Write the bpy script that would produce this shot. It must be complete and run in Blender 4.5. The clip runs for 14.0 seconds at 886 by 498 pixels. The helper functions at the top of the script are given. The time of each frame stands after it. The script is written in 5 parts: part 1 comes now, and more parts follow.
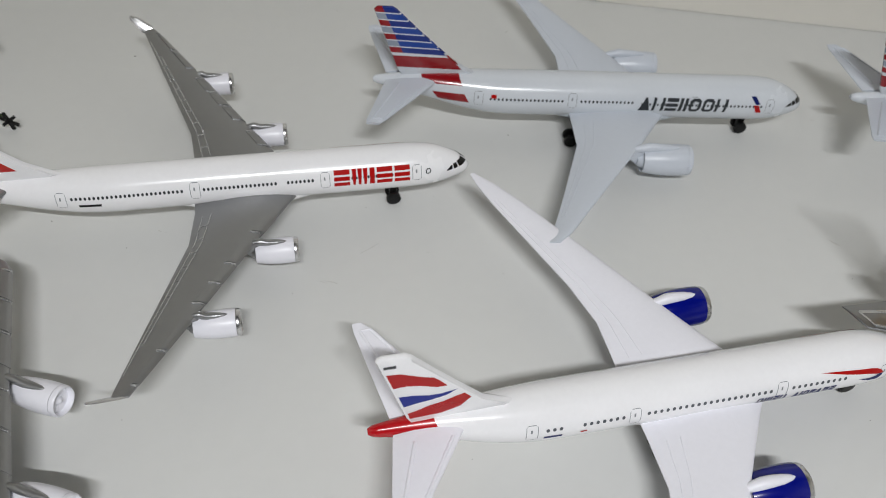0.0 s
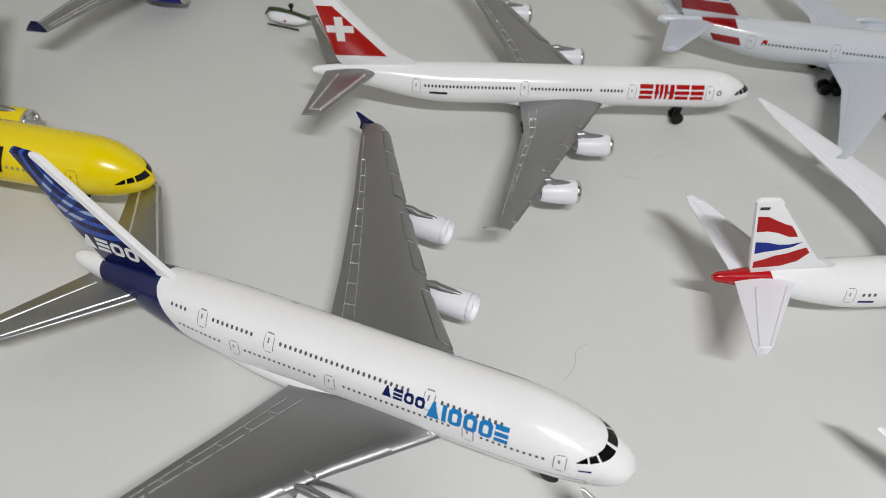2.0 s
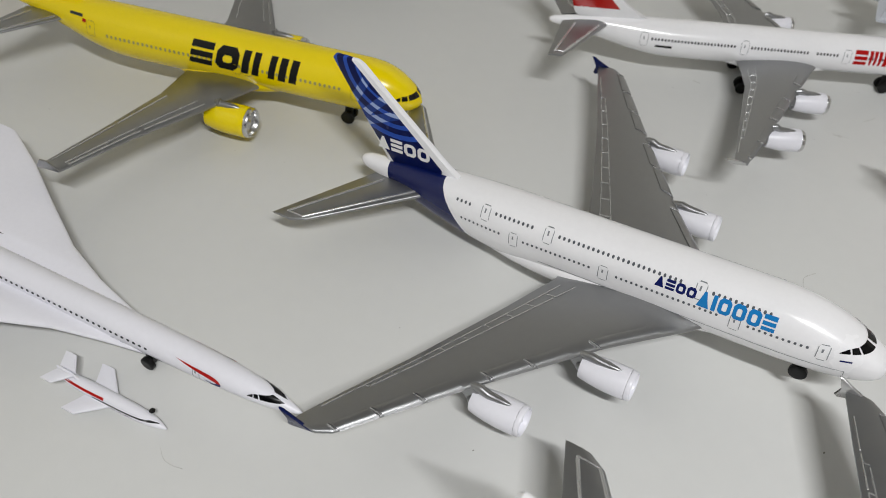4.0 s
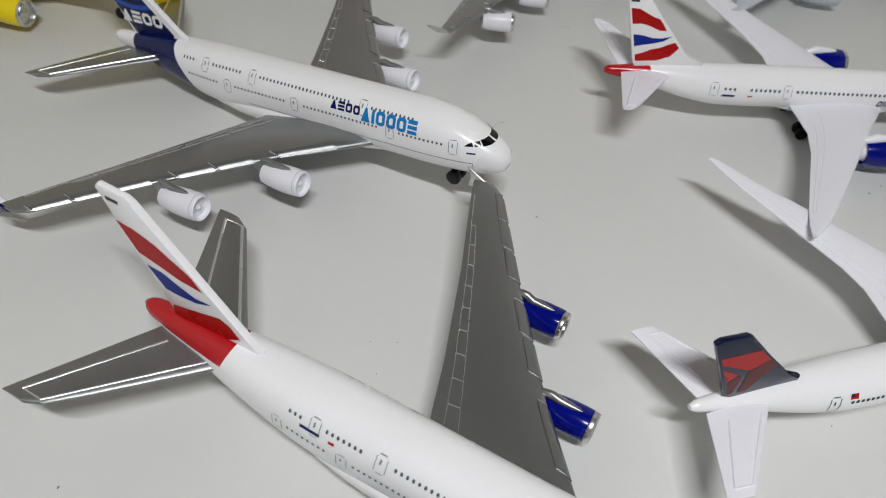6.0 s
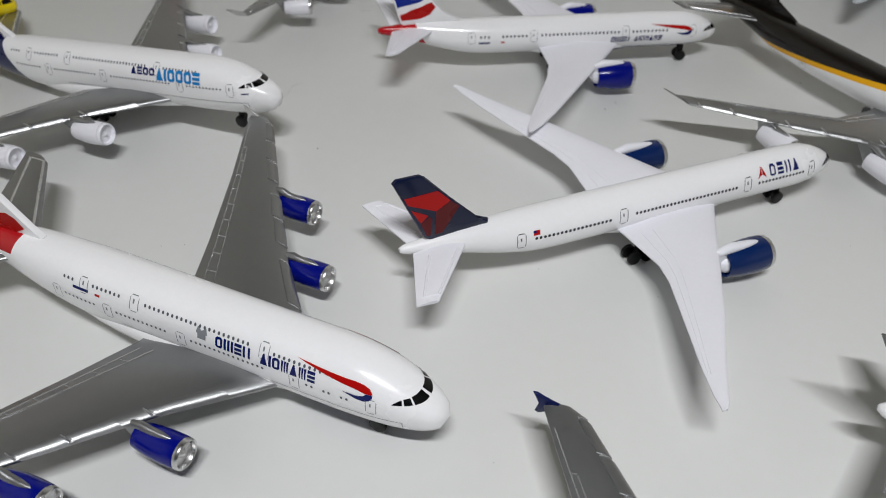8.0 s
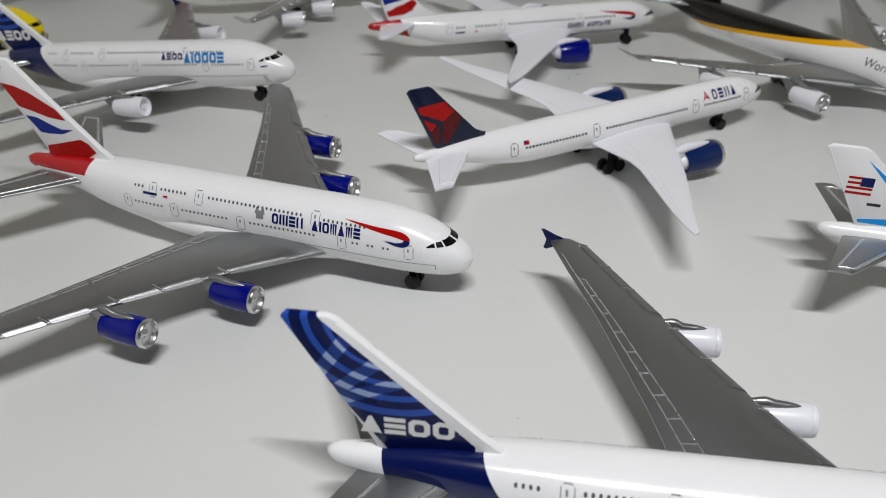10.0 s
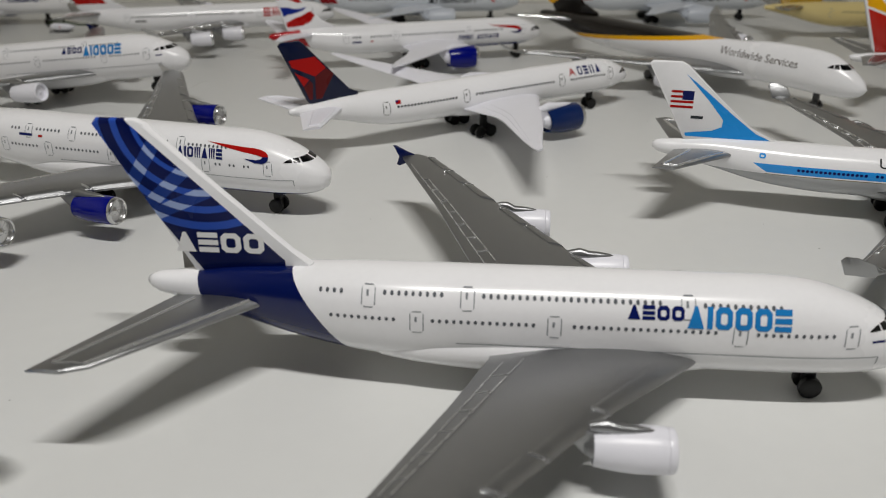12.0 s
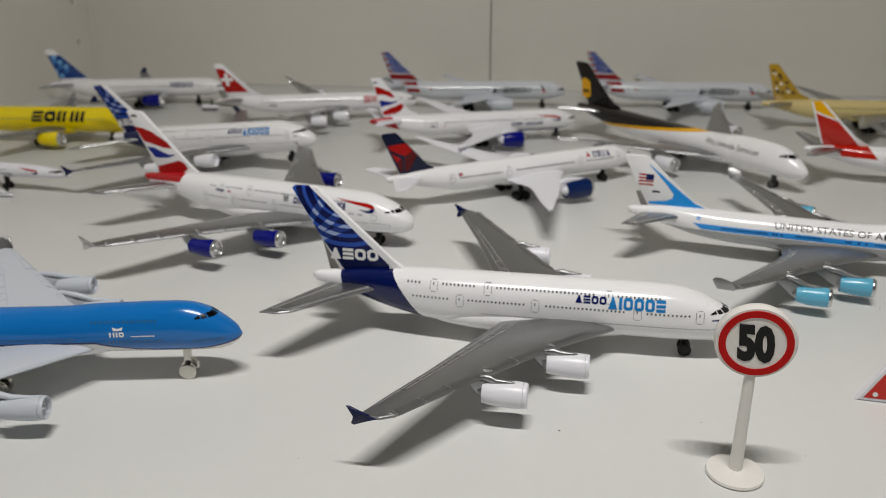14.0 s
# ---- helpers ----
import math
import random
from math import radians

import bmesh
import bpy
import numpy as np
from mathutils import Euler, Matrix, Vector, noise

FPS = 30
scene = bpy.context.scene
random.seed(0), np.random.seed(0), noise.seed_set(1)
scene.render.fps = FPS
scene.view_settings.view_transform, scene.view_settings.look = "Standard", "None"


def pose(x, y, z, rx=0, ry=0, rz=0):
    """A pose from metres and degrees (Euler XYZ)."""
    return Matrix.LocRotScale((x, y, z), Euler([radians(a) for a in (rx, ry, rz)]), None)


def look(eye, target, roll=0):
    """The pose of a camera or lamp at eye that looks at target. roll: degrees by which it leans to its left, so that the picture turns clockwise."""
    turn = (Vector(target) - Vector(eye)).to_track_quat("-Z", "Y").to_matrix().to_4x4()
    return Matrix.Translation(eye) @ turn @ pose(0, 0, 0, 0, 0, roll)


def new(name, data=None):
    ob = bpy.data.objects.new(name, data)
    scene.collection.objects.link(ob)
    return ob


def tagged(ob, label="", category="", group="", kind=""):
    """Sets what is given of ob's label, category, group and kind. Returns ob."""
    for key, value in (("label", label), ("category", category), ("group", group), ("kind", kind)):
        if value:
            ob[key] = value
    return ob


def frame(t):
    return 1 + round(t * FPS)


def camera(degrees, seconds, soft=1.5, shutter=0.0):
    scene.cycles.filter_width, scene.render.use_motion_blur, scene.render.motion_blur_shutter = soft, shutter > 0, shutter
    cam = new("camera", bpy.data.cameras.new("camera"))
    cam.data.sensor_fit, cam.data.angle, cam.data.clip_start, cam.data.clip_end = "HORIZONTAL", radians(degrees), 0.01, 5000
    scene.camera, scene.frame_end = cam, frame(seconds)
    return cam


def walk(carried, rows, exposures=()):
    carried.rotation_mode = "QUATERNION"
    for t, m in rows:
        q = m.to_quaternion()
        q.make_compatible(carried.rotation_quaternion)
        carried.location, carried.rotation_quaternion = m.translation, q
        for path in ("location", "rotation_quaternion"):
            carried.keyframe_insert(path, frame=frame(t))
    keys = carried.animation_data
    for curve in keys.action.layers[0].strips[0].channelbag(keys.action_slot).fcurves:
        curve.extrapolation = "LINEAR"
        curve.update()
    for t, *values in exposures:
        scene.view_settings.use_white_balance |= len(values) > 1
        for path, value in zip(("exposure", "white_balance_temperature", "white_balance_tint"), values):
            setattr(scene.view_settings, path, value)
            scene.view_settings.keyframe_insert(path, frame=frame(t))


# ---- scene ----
cam = camera(58.0, 14.0, 0.9)
PATH = [
    (0, (0.05470, -0.02155, 0.16665), (0.05107, 0.17943, -0.05604), 5.649),
    (0.5, (0.04167, -0.03607, 0.16458), (0.03458, 0.16729, -0.05586), 6.233),
    (1, (0.02012, -0.05447, 0.16079), (0.00832, 0.15036, -0.05808), 6.705),
    (1.5, (0.00528, -0.07091, 0.16009), (-0.01461, 0.13445, -0.05771), 6.514),
    (2, (-0.00700, -0.08319, 0.15889), (-0.03397, 0.12170, -0.05859), 6.515),
    (2.5, (-0.02313, -0.09062, 0.15758), (-0.06029, 0.11308, -0.05950), 5.948),
    (3, (-0.03691, -0.10083, 0.15920), (-0.08542, 0.10050, -0.05785), 5.071),
    (3.2, (-0.04422, -0.10538, 0.15894), (-0.09695, 0.09337, -0.05951), 4.905),
    (5.3, (-0.00789, -0.16010, 0.14998), (-0.06161, 0.04243, -0.06472), 6.292),
    (5.5, (0.00759, -0.16262, 0.14940), (-0.04408, 0.04208, -0.06374), 6.272),
    (6, (0.04395, -0.16514, 0.14936), (-0.00044, 0.04342, -0.06167), 5.901),
    (6.5, (0.07934, -0.16609, 0.14888), (0.04254, 0.04522, -0.06087), 5.553),
    (7, (0.10097, -0.18159, 0.15313), (0.06695, 0.03243, -0.05432), 4.327),
    (7.5, (0.10810, -0.19671, 0.15441), (0.07421, 0.02246, -0.04762), 3.139),
    (8, (0.10979, -0.21038, 0.14916), (0.07554, 0.01487, -0.04600), 1.987),
    (8.5, (0.11043, -0.22489, 0.13697), (0.07491, 0.00763, -0.04924), 0.980),
    (8.7, (0.10939, -0.22936, 0.13404), (0.07604, 0.00539, -0.04975), 0.438),
    (10.8, (0.10384, -0.29346, 0.11421), (0.08482, -0.03344, -0.03421), -0.214),
    (11, (0.10668, -0.29485, 0.10649), (0.08782, -0.03194, -0.03676), -0.668),
    (11.5, (0.12157, -0.30179, 0.10014), (0.10870, -0.03490, -0.03625), -0.276),
    (12, (0.13417, -0.30744, 0.08830), (0.12416, -0.03757, -0.04233), -0.214),
    (12.5, (0.14525, -0.31885, 0.08617), (0.13397, -0.04695, -0.04010), -0.137),
    (13, (0.14549, -0.34934, 0.09576), (0.12758, -0.07578, -0.02609), -0.031),
    (13.5, (0.15432, -0.38099, 0.11293), (0.12669, -0.10619, -0.00421), -0.165),
    (14, (0.15043, -0.41649, 0.12488), (0.11340, -0.14000, 0.01451), -0.259),
]
walk(cam, [(t, look(eye, target, roll)) for t, eye, target, roll in PATH],
     [(0.0, 0.1, 6450, 10), (2.5, 0.14, 6550, 10), (5.3, -0.12, 6530, 10), (7.5, -0.25, 6440, 10), (8.6, -0.27, 6450, 10),
      (10.8, -0.41, 6600, 10), (13.0, -0.61, 6900, 10), (14.0, -0.46, 6900, 10)])
# focus of the small lens: sharp at a hand's length, soft far behind
cam.data.dof.use_dof = True
cam.data.dof.focus_distance = 0.185
cam.data.dof.aperture_fstop = 26.0

# ---- light: a row of lamps above the cabinet's front, and the dim room before it ----
world = bpy.data.worlds.new("room_air")
scene.world = world
world.use_nodes = True
world.node_tree.nodes["Background"].inputs[0].default_value = (1.0, 0.98, 0.95, 1)
world.node_tree.nodes["Background"].inputs[1].default_value = 0.01
for n in range(7):
    lamp_data = bpy.data.lights.new("strip_lamp", "AREA")
    lamp_data.shape, lamp_data.size, lamp_data.size_y = "RECTANGLE", 0.007, 0.014
    lamp_data.energy, lamp_data.color, lamp_data.spread = 0.34, (0.985, 0.99, 1.0), radians(122)
    lamp = new("strip_lamp", lamp_data)
    x = 0.175 + 0.04 * (n - 3)
    lamp.matrix_world = look((x, -0.41, 0.70), (0.10 + x * 0.2, -0.14, 0.0))
scene.view_settings.exposure = 0.0

MM = 0.001


# ---- materials ----
def lin(hexa):
    """A linear colour from an sRGB hex string."""
    out = []
    for n in (0, 2, 4):
        v = int(hexa[n:n + 2], 16) / 255
        out.append(v / 12.92 if v <= 0.04045 else ((v + 0.055) / 1.055) ** 2.4)
    return (*out, 1.0)


def _math(tree, op, a, b=None, clamp=False):
    node = tree.nodes.new("ShaderNodeMath")
    node.operation, node.use_clamp = op, clamp
    for n, v in enumerate((a, b)):
        if v is None:
            continue
        if isinstance(v, (int, float)):
            node.inputs[n].default_value = v
        else:
            tree.links.new(v, node.inputs[n])
    return node.outputs[0]


def _test(tree, X, Z, rule):
    """One printed outline: 1 inside. X and Z are millimetres on the model."""
    kind = rule[0]
    if kind == "lin":  # a*x + b*z > c
        v = _math(tree, "ADD", _math(tree, "MULTIPLY", X, rule[1]), _math(tree, "MULTIPLY", Z, rule[2]))
        return _math(tree, "GREATER_THAN", v, rule[3])
    if kind in ("above", "below"):  # z over (under) a + b*x + c*x*x
        q = _math(tree, "ADD", _math(tree, "MULTIPLY", X, rule[2]), rule[1])
        q = _math(tree, "ADD", q, _math(tree, "MULTIPLY", _math(tree, "MULTIPLY", X, X), rule[3]))
        return _math(tree, "GREATER_THAN" if kind == "above" else "LESS_THAN", Z, q)
    if kind == "ring":  # between two circles
        dx, dz = _math(tree, "ADD", X, -rule[1]), _math(tree, "ADD", Z, -rule[2])
        d = _math(tree, "SQRT", _math(tree, "ADD", _math(tree, "MULTIPLY", dx, dx), _math(tree, "MULTIPLY", dz, dz)))
        return _math(tree, "MULTIPLY", _math(tree, "GREATER_THAN", d, rule[3]), _math(tree, "LESS_THAN", d, rule[4]))
    raise ValueError(kind)


def paint(name, colour, rough=0.3, metal=0.0, coat=0.0, prints=(), grain=0.04, bump=0.02, scale=900.0, spec=0.5, vary=0.06):
    """Lacquer, plastic or metal with faint mottling and relief; prints: (colour, outlines) laid over it in turn."""
    mat = bpy.data.materials.new(name)
    mat.use_nodes = True
    tree = mat.node_tree
    bsdf = tree.nodes["Principled BSDF"]
    coord = tree.nodes.new("ShaderNodeTexCoord")
    fine = tree.nodes.new("ShaderNodeTexNoise")
    fine.inputs["Scale"].default_value, fine.inputs["Detail"].default_value = scale, 4.0
    broad = tree.nodes.new("ShaderNodeTexNoise")
    broad.inputs["Scale"].default_value, broad.inputs["Detail"].default_value = scale / 14, 3.0
    for n in (fine, broad):
        tree.links.new(coord.outputs["Object"], n.inputs["Vector"])
    rgb = tree.nodes.new("ShaderNodeRGB")
    rgb.outputs[0].default_value = colour
    last = rgb.outputs[0]
    if prints:
        split = tree.nodes.new("ShaderNodeSeparateXYZ")
        tree.links.new(coord.outputs["Object"], split.inputs[0])
        X = _math(tree, "MULTIPLY", split.outputs[0], 1000.0)
        Z = _math(tree, "MULTIPLY", split.outputs[2], 1000.0)
        for tone, rules in prints:
            fac = None
            for rule in rules:
                v = _test(tree, X, Z, rule)
                fac = v if fac is None else _math(tree, "MULTIPLY", fac, v)
            mix = tree.nodes.new("ShaderNodeMix")
            mix.data_type = "RGBA"
            tree.links.new(fac, mix.inputs["Factor"])
            tree.links.new(last, mix.inputs["A"])
            mix.inputs["B"].default_value = tone
            last = mix.outputs["Result"]
    mottle = tree.nodes.new("ShaderNodeMix")
    mottle.data_type, mottle.blend_type = "RGBA", "MULTIPLY"
    ramp = tree.nodes.new("ShaderNodeMapRange")
    ramp.inputs["From Min"].default_value, ramp.inputs["From Max"].default_value = 0.3, 0.7
    ramp.inputs["To Min"].default_value, ramp.inputs["To Max"].default_value = 1 - grain, 1.0
    both = _math(tree, "MULTIPLY", _math(tree, "ADD", fine.outputs["Fac"], broad.outputs["Fac"]), 0.5)
    tree.links.new(both, ramp.inputs["Value"])
    mottle.inputs["Factor"].default_value = 1.0
    tree.links.new(last, mottle.inputs["A"])
    tree.links.new(ramp.outputs[0], mottle.inputs["B"])
    tree.links.new(mottle.outputs["Result"], bsdf.inputs["Base Color"])
    rr = tree.nodes.new("ShaderNodeMapRange")
    rr.inputs["From Min"].default_value, rr.inputs["From Max"].default_value = 0.3, 0.7
    rr.inputs["To Min"].default_value, rr.inputs["To Max"].default_value = max(0.03, rough - vary), rough + vary
    tree.links.new(broad.outputs["Fac"], rr.inputs["Value"])
    tree.links.new(rr.outputs[0], bsdf.inputs["Roughness"])
    bsdf.inputs["Metallic"].default_value = metal
    bsdf.inputs["Coat Weight"].default_value = coat
    bsdf.inputs["Coat Roughness"].default_value = 0.08
    bsdf.inputs["Specular IOR Level"].default_value = spec
    if bump:
        b = tree.nodes.new("ShaderNodeBump")
        b.inputs["Strength"].default_value, b.inputs["Distance"].default_value = bump, 0.0003
        tree.links.new(fine.outputs["Fac"], b.inputs["Height"])
        tree.links.new(b.outputs[0], bsdf.inputs["Normal"])
    return mat


WHITE = lin("f5f5f7")
white_lacquer = paint("white_lacquer", WHITE, 0.22, coat=0.15)
white_plastic = paint("white_plastic", lin("ececf3"), 0.36)
grey_lacquer = paint("pale_grey_lacquer", lin("c4ccd6"), 0.25, coat=0.15)
silver = paint("silver_paint", lin("a1a2a3"), 0.36, metal=0.95, grain=0.06, bump=0.14, scale=6500, vary=0.012)
# lighter than the wing silver: the ridges' highlights are put into the colour
highlight_silver = paint("silver_seam_painted_highlight", lin("d2d3d3"), 0.24, metal=0.8, bump=0)
silver_line = paint("silver_line", lin("b0b1b2"), 0.2, metal=0.95, bump=0)
silver_edge = paint("bright_silver_edge", lin("cfcfcf"), 0.24, metal=0.85)
chrome = paint("polished_metal", lin("d6d6d6"), 0.27, metal=0.95)
black_plastic = paint("black_plastic", lin("0d0d0d"), 0.45, spec=0.3)
ink_dark = paint("dark_print", lin("33373b"), 0.35, bump=0, spec=0.3)
ink_black = paint("black_print", lin("0a0b0d"), 0.35, bump=0, spec=0.3)
ink_grey = paint("grey_print", lin("85898e"), 0.35, bump=0, spec=0.3)
ink_window = paint("window_grey_print", lin("5b5f65"), 0.35, bump=0, spec=0.3)
ink_white = paint("white_print", lin("f0f0f0"), 0.35, bump=0, spec=0.3)
ink_red = paint("red_print", lin("b00c09"), 0.3, bump=0, spec=0.2)
ink_maroon = paint("dark_red_print", lin("5c1416"), 0.3, bump=0, spec=0.2)
ink_navy = paint("navy_print", lin("101c5c"), 0.3, bump=0, spec=0.2)
ink_blue = paint("blue_print", lin("1d7fc4"), 0.3, bump=0, spec=0.2)
ink_sky = paint("sky_blue_print", lin("1f9aee"), 0.3, bump=0, spec=0.2)
ink_royal = paint("royal_blue_print", lin("10288a"), 0.3, bump=0, spec=0.2)
glass_black = paint("black_window_print", lin("060709"), 0.15, bump=0)
navy_lacquer = paint("navy_lacquer", lin("081548"), 0.22, coat=0.1, spec=0.25)
royal_lacquer = paint("royal_blue_lacquer", lin("050f78"), 0.16, coat=0.1, spec=0.3)
cyan_lacquer = paint("sky_blue_lacquer", lin("62b6d6"), 0.25, coat=0.15)
yellow_lacquer = paint("yellow_lacquer", lin("f4da00"), 0.2, coat=0.15)


# ---- mesh helpers ----
def part(name, bm, material, parent, label="", kind="", sharp=40):
    """Links a bmesh as one mesh object under a thing or a part."""
    me = bpy.data.meshes.new(name)
    bmesh.ops.recalc_face_normals(bm, faces=bm.faces)
    bm.to_mesh(me)
    bm.free()
    me.materials.append(material)
    me.polygons.foreach_set("use_smooth", [True] * len(me.polygons))
    me.set_sharp_from_angle(angle=radians(sharp))
    ob = new(name, me)
    ob.parent = parent
    return tagged(ob, label=label, kind=kind)


def thing(name, label, category, m, group=""):
    ob = new(name)
    ob.empty_display_size = 0.01
    ob.matrix_basis = m
    return tagged(ob, label=label, category=category, group=group)


def box_into(bm, lo, hi, bevel=0.0):
    m = Matrix.LocRotScale([(a + b) / 2 for a, b in zip(lo, hi)], None, [b - a for a, b in zip(lo, hi)])
    made = bmesh.ops.create_cube(bm, size=1.0, matrix=m)["verts"]
    if bevel:
        edges = list({e for v in made for e in v.link_edges})
        bmesh.ops.bevel(bm, geom=edges, offset=bevel, segments=2, profile=0.5, affect="EDGES")
    return bm


def loft(bm, rings, cap=True):
    """Skins rings of points, all with the same count."""
    rows = [[bm.verts.new(p) for p in ring] for ring in rings]
    n = len(rows[0])
    for a, b in zip(rows, rows[1:]):
        for k in range(n):
            bm.faces.new((a[k], a[(k + 1) % n], b[(k + 1) % n], b[k]))
    if cap:
        bm.faces.new(rows[0][::-1])
        bm.faces.new(rows[-1])
    return bm


def lathe(bm, profile, origin, axis="x", n=24, cap=True):
    """Turns (along, radius) pairs about an axis through origin; radius 0 closes to a point."""
    rings = []
    for a, r in profile:
        ring = []
        for k in range(n):
            w = 2 * math.pi * k / n
            c, s = max(r, 1e-7) * math.cos(w), max(r, 1e-7) * math.sin(w)
            p = {"x": (a, c, s), "y": (c, a, s), "z": (c, s, a)}[axis]
            ring.append(Vector(origin) + Vector(p))
        rings.append(ring)
    return loft(bm, rings, cap)


def smooth_through(xs, ys, at):
    """Monotone cubic through the given stations."""
    xs, ys = np.array(xs, float), np.array(ys, float)
    d = np.diff(ys) / np.diff(xs)
    m = np.r_[d[0], (d[1:] + d[:-1]) / 2, d[-1]]
    m[1:-1][d[1:] * d[:-1] <= 0] = 0
    for k in range(len(d)):
        if d[k] == 0:
            m[k] = m[k + 1] = 0
        else:
            a, b = m[k] / d[k], m[k + 1] / d[k]
            if a * a + b * b > 9:
                t = 3 / math.sqrt(a * a + b * b)
                m[k], m[k + 1] = t * a * d[k], t * b * d[k]
    at = np.clip(at, xs[0], xs[-1])
    k = np.clip(np.searchsorted(xs, at, side="right") - 1, 0, len(d) - 1)
    h = xs[k + 1] - xs[k]
    t = (at - xs[k]) / h
    return ((1 + 2 * t) * (1 - t) ** 2 * ys[k] + t * (1 - t) ** 2 * h * m[k] + t * t * (3 - 2 * t) * ys[k + 1] + t * t * (t - 1) * h * m[k + 1])


class Hull:
    """A fuselage: stations of (share of the length from the tail, half width, top, bottom, centre height), in millimetres."""

    def __init__(self, length, stations, square=2.0):
        self.length, self.square = length, square
        table = np.array(stations, float)
        fine = np.linspace(0, 1, 1001)
        self.fine = np.array([smooth_through(table[:, 0], table[:, k], fine) for k in (1, 2, 3, 4)]).T.tolist()

    def at(self, x):
        s = min(max(x / self.length, 0.0), 0.999999) * 1000
        k = int(s)
        a, b, t = self.fine[k], self.fine[k + 1], s - k
        return [p + (q - p) * t for p, q in zip(a, b)]

    def side(self, x, z, hand, off=0.0):
        """A point on the skin at that length and height, on the left (+1) or right (-1)."""
        w, up, down, zc = self.at(x)
        h = up if z >= zc else down
        u = min(max((z - zc) / h, -0.985), 0.985)
        n = self.square
        y = w * (1 - abs(u) ** n) ** (1 / n)
        nrm = Vector((0, (y / w) ** (n - 1) / w, math.copysign(abs(u) ** (n - 1), u) / h)).normalized()
        return Vector((x, hand * (y + off * nrm.y), z + off * nrm.z)) * MM

    def mesh(self, n=36, rows=70):
        bm, rings = bmesh.new(), []
        # stations crowd towards both round ends
        for k in range(rows + 1):
            q = k / rows
            s = 0.5 - 0.5 * math.cos(math.pi * q)
            s = 0.45 * s + 0.55 * q if 0.12 < q < 0.88 else s * 0.45 + 0.55 * q
            w, up, down, zc = self.at(s * self.length)
            ring = []
            for j in range(n):
                a = 2 * math.pi * j / n
                c, q = (math.copysign(abs(v) ** (2 / self.square), v) for v in (math.cos(a), math.sin(a)))
                ring.append(Vector((s * self.length, w * c, zc + (up if q > 0 else down) * q)) * MM)
            rings.append(ring)
        return loft(bm, rings)


def jet_stations(r, zc, up=1.0, tail=0.27, tail_lift=0.52, nose_drop=0.28, nose=0.1):
    """A round airliner body of radius r: long straight barrel, swept-up tail, blunt drooping nose."""
    out = []
    for s, w, h, lift in ((0.0, 0.10, 0.10, tail_lift), (0.006, 0.17, 0.18, tail_lift * 0.99), (0.03, 0.25, 0.27, tail_lift * 0.95)):
        out.append((s, w * r, h * r, h * r, zc + lift * r))
    for q, w, h, lift in ((0.45, 0.55, 0.6, 0.66), (0.75, 0.83, 0.86, 0.27), (1.0, 0.97, 0.98, 0.04), (1.25, 1, 1, 0)):
        out.append((q * tail, w * r, h * r * up, h * r, zc + lift * tail_lift * r))
    for q, w, h, drop in ((1.55, 1, 1, 0), (1.0, 0.96, 0.965, 0.05), (0.72, 0.87, 0.87, 0.15), (0.46, 0.71, 0.70, 0.34), (0.25, 0.525, 0.51, 0.56),
                          (0.1, 0.33, 0.315, 0.8), (0.03, 0.18, 0.17, 0.93), (0.0, 0.03, 0.03, 1.0)):
        out.append((1 - q * nose, w * r, h * r * (up if q > 1 else 1 + (up - 1) * min(1, q)), h * r, zc - drop * nose_drop * r))
    return out


